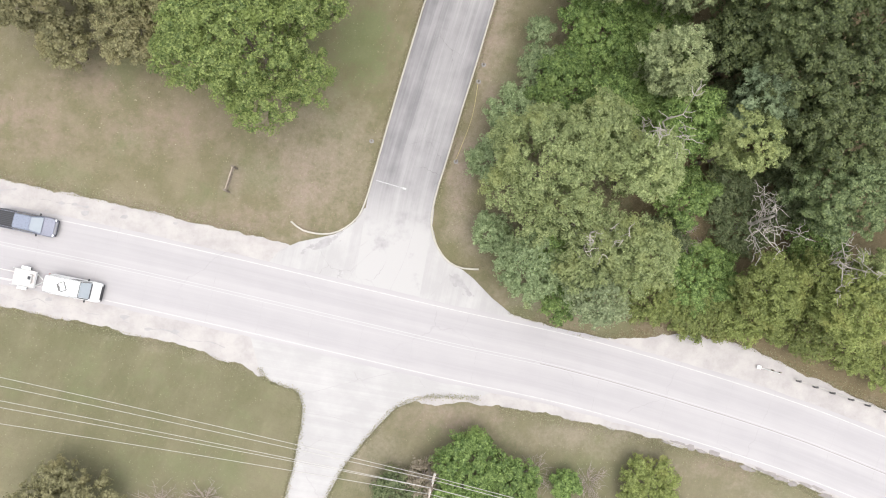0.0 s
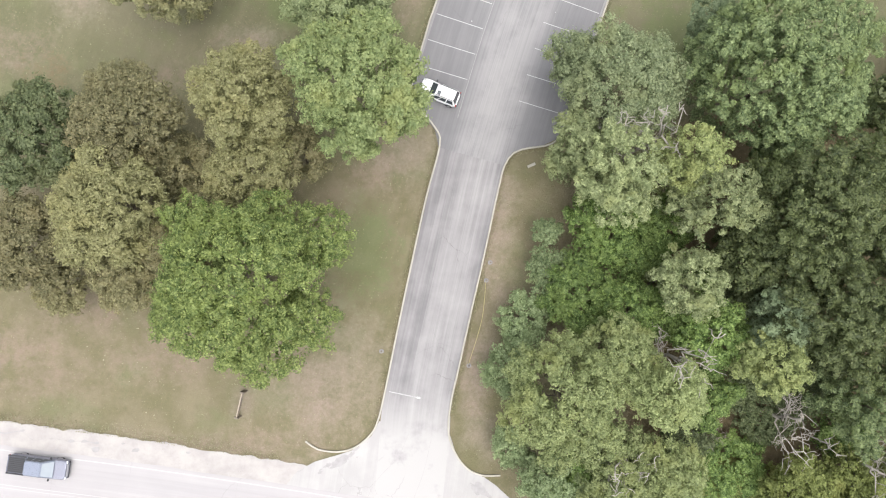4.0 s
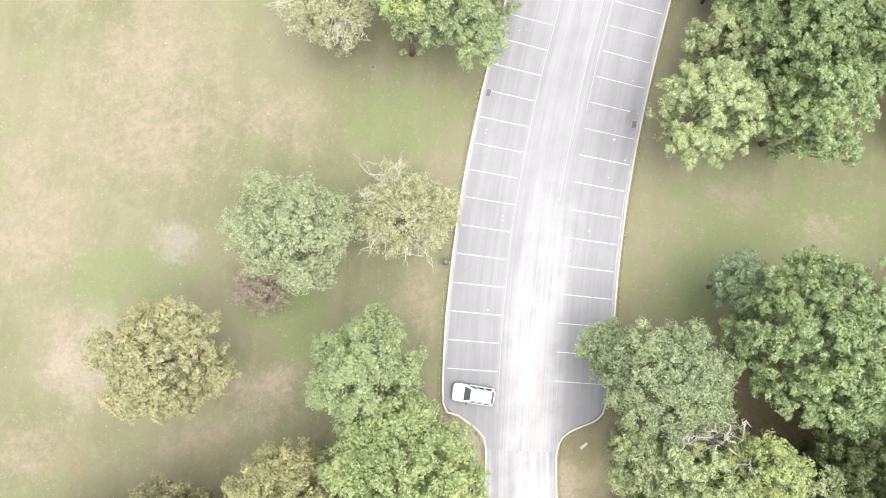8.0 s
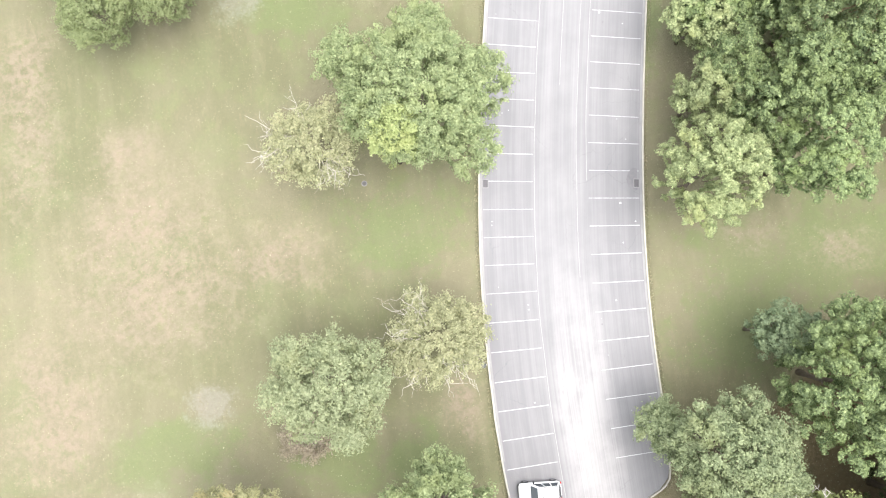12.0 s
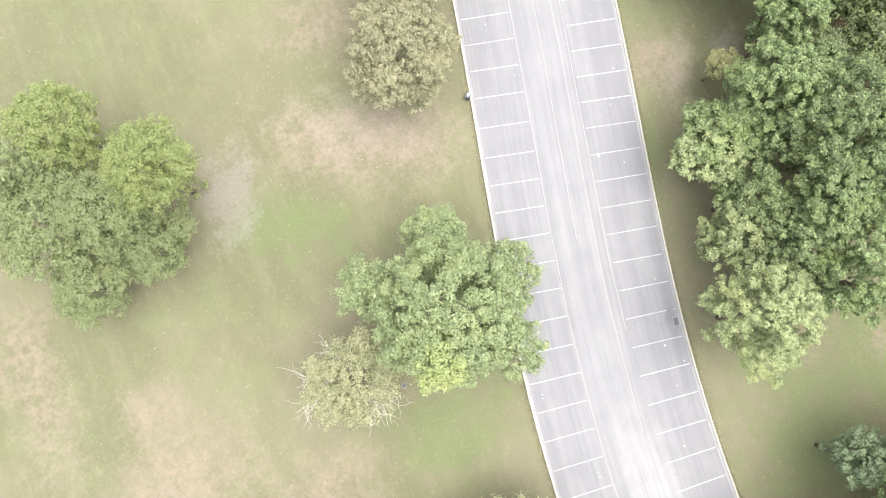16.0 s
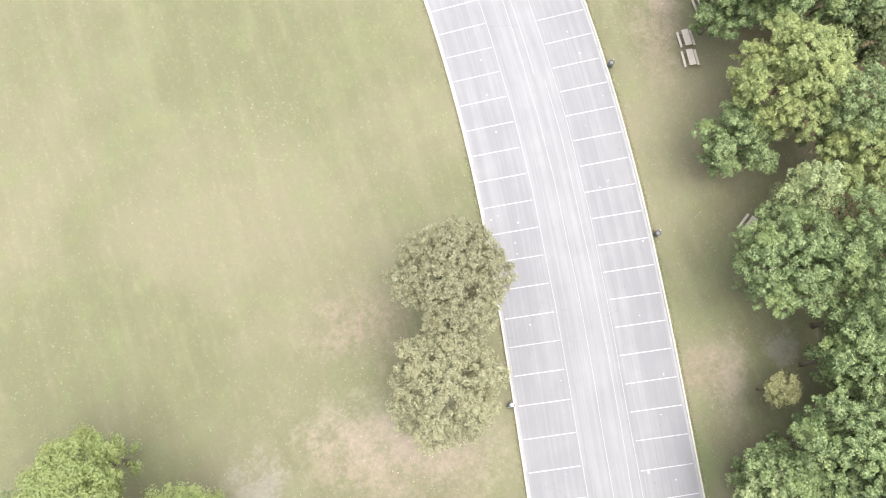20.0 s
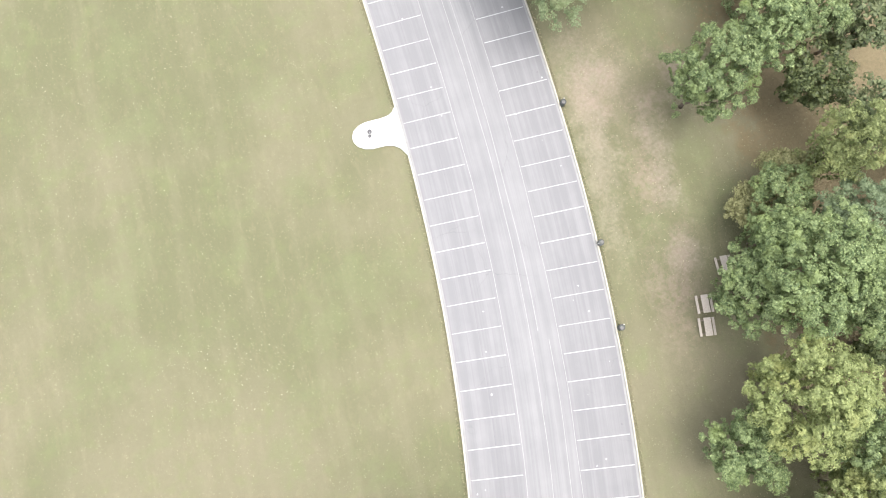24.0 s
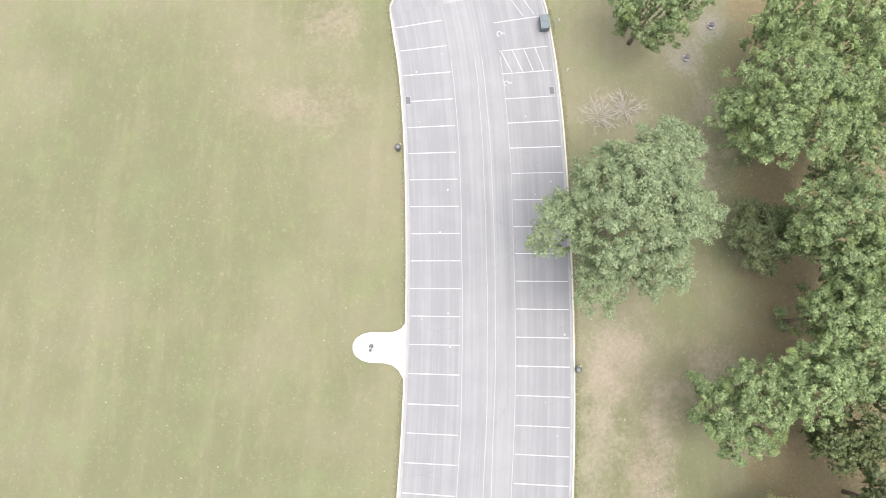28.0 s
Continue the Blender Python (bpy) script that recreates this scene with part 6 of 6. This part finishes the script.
# guard rail along the bend of the county road
rail_line = smooth_line([(38.6, -8.75), (40.9, -9.55), (44.6, -10.85), (48.3, -12.15), (54, -14.3), (66, -19.2)], 0.6)
guard = thing("guard_rail", pose(0, 0, 0), "pale steel guard rail on black posts beside the road", "guard rail")
W = [(-0.03, 0.45), (0.04, 0.49), (0.04, 0.55), (-0.03, 0.59), (-0.03, 0.63), (0.04, 0.67), (0.04, 0.73), (-0.03, 0.76), (-0.045, 0.76), (-0.045, 0.45)]
sweep("rail_beam", rail_line, W, RAIL, guard, "dusty galvanised rail beam")
gone, due = 0, 0.2
for k in range(1, len(rail_line)):
    gone += (rail_line[k] - rail_line[k - 1]).length
    if gone > due:
        due += 1.93
        p = rail_line[k]
        part("post", Geo().box(p.x - 0.05, p.y - 0.06, 0.42, 0.18, 0.2, 0.92, 0.02), IRON, guard)
barrier = thing("end_barrier", pose(36.1, -7.9, 0, 0, 0, -16), "fallen pale barrier rail with a white end plate", "barrier")
part("rail", Geo().tube([(-1.1, 0, 0.35), (1.2, -0.02, 0.30)], 0.05, 6), STEEL, barrier)
part("end_plate", Geo().box(-1.15, 0.02, 0.38, 0.42, 0.38, 0.30, 0.06), BODY_WHITE, barrier, "white end plate")
for x in (-0.9, 0.4, 1.2):
    part("post", Geo().box(x, 0.1, 0.22, 0.12, 0.12, 0.5, 0.02), TIMBER, barrier)

# power line: a pole with two arms, five cables
pole_at = Vector((0.98, -16.92))
pole = thing("utility_pole", pose(pole_at.x, pole_at.y, -0.05), "grey wooden utility pole with crossarms in the shrubs", "utility pole")
part("shaft", Geo().tube([(0, 0, 0), (0.05, -0.05, 5), (0.13, -0.14, 9.9)], [0.17, 0.14, 0.11], 10), TIMBER, pole, smooth=True)
across = Vector((0.27, 0.96)).normalized()
for z, half in ((9.3, 1.25), (8.2, 1.0)):
    g = Geo().box(0.13, -0.14, z, 0.12, 2 * half, 0.13, 0.02, math.atan2(-across.x, across.y))
    arm = part("crossarm", g, PLANK, pole, "pale crossarm")
    for k in (-1, -0.35, 0.35, 1):
        q = across * half * 0.92 * k + Vector((0.13, -0.14))
        part("insulator", Geo().disc(q.x, q.y, z + 0.06, z + 0.24, 0.05, 0.03, 8), LENS, arm)
# height, distance along the arm, northing where the span ends in the west
CABLES = ((9.5, 0.97, 0.5), (9.5, 0.70, -0.7), (9.5, 0.0, -2.5), (8.4, -0.30, -3.9), (8.4, -0.85, -6.1))
for z, near, west in CABLES:
    here = pole_at + Vector((0.13, -0.14)) + across * near
    for there, sag in ((Vector((-72, west)), 1.2), (Vector((62, -34.3 + near)), 1.2)):
        path = []
        for k in range(25):
            t = k / 24
            q = here.lerp(there, t)
            path.append((q.x, q.y, z - 4 * sag * t * (1 - t)))
        cable = part("power_cable", Geo().tube(path, 0.024, 5), CABLE, None, smooth=True)
        tagged(cable, "sagging bright overhead power cable", "cable", "overhead cables")

# iron cover of an inspection pit in the lawn
cover = thing("inspection_cover", pose(2.7, 76.8, -0.03), "small round dark iron inspection cover set in the lawn", "manhole cover")
part("collar", Geo().disc(0, 0, 0, 0.05, 0.30, 0.29, 20), GUTTER, cover, "concrete collar")
part("lid", Geo().disc(0, 0, 0.05, 0.065, 0.23, 0.22, 20), IRON, cover)

# a slack yellow rope between the low posts of the verge
rope = part("rope", Geo().tube([(p.x, p.y, 0.03 + 0.02 * (k % 2)) for k, p in enumerate(smooth_line([(3.7, 13.8), (4.6, 16.0), (5.4, 18.2), (5.8, 20.1), (6.1, 22.1)], 0.6))], 0.022, 5), ROPE, None, smooth=True)
tagged(rope, "thin faded yellow rope lying along the grass verge", "rope")

# ---- fallen leaves and tufts of grass ----
rs = np.random.RandomState(8)


def strewn(name, centres, spread, size, material, label, upright=0.0, category="leaves"):
    """Countless small leaves or blades, as one mesh."""
    n = len(centres)
    p = np.array(centres, float)
    nrm = rs.normal(scale=0.35 + upright, size=(n, 3)) + np.array([0, 0, 1])
    nrm /= np.linalg.norm(nrm, axis=1)[:, None]
    t = np.cross(nrm, rs.normal(size=(n, 3)))
    t /= np.linalg.norm(t, axis=1)[:, None]
    bt = np.cross(nrm, t)
    a = size * rs.uniform(0.5, 1.4, n)[:, None]
    v = np.stack([p - t * a * 0.5, p - bt * a * 0.3, p + t * a * 0.5, p + bt * a * 0.3], 1).reshape(-1, 3)
    me = bpy.data.meshes.new(name)
    me.vertices.add(4 * n)
    me.vertices.foreach_set("co", v.ravel().astype(np.float32))
    me.loops.add(4 * n)
    me.loops.foreach_set("vertex_index", np.arange(4 * n, dtype=np.int32))
    me.polygons.add(n)
    me.polygons.foreach_set("loop_start", np.arange(0, 4 * n, 4, dtype=np.int32))
    me.update(calc_edges=True)
    me.materials.append(material)
    tagged(new(name, me), label, category, kind="stuff")


def on_lawn(x, y):
    if abs(y - float(np.interp(x, [p.x for p in ROAD_LINE], [p.y for p in ROAD_LINE]))) < 7.6 or (-16 < x < -2 and y < -9):
        return False
    if y < 44:
        return not (-0.2 + 0.295 * (y - 14) - 4.6 < x < -0.2 + 0.295 * (y - 14) + 4.6)
    return abs(x - float(np.interp(y, _y, _x))) * 0.85 > HALF + 0.4


tufts = []
while len(tufts) < 60000:
    x, y = rs.uniform(-50, 112), rs.uniform(-26, 196)
    off_lot = x - float(np.interp(y, _y, _x))
    if -66 < off_lot < 40 and on_lawn(x, y) and not (48.5 < x < 55 and 139 < y < 148):
        tufts.append((x, y, -0.02 + rs.uniform(0, 0.05)))
for p, q, lo, hi in ((left_line, sides(left_line), -0.5, -0.1), (right_line, sides(right_line), 0.1, 0.5)):
    for k in rs.randint(0, len(p) - 1, 9000):
        w = p[k].lerp(p[k + 1], rs.rand()) + q[k] * rs.uniform(lo, hi)
        if w.y < 182 and not (-13 < w.x < 8 and w.y < 8.5):
            tufts.append((w.x, w.y, 0.02 + rs.uniform(0, 0.05)))
gone, cross = 0.0, sides(ROAD_FINE)
for k in range(len(ROAD_FINE) - 1):
    step = (ROAD_FINE[k + 1] - ROAD_FINE[k]).length
    gone += step
    if -50 < ROAD_FINE[k].x < 62:
        for edge, sign in ((shoulder_north(gone), -1), (shoulder_south(gone), 1)):
            for j in range(20):
                out = edge + sign * (abs(rs.normal()) * 0.55 - 0.1)
                w = ROAD_FINE[k].lerp(ROAD_FINE[k + 1], rs.rand()) + cross[k] * out
                if not (-16 < w.x < 9 and sign < 0) and not (-17.5 < w.x < 8 and sign > 0):
                    tufts.append((w.x, w.y, 0.0 + rs.uniform(0, 0.06)))
for pts in (SOUTH_WEST, SOUTH_EAST):
    for p in smooth_line(pts, 0.12):
        for j in range(14):
            tufts.append((p.x + rs.normal() * 0.16, p.y + rs.normal() * 0.16, rs.uniform(0.01, 0.06)))
strewn("grass_tufts", tufts, 0, 0.13, GRASS, "loose tufts of green and dry grass over the lawn", 0.5, "grass")
flecks = []
for x, y, r, n in ((28, 131.5, 5.5, 60), (25, 134, 7, 30), (16.5, 96, 4, 24), (10, 104, 6, 16), (-8, 88, 14, 16), (-24, 58, 12, 24), (-22, 10, 14, 24), (4, 25, 3, 14), (-30, 20, 8, 30), (70, 120, 10, 60), (88, 150, 9, 60), (30, 150, 25, 90), (40, 170, 20, 40)):
    for k in range(n):
        q = (x + rs.normal() * r * 0.5, y + rs.normal() * r * 0.5)
        if on_lawn(*q):
            flecks.append((*q, 0.02))
strewn("fallen_leaves", flecks, 0, 0.14, LITTER, "pale fallen leaves and scraps on the lawn")
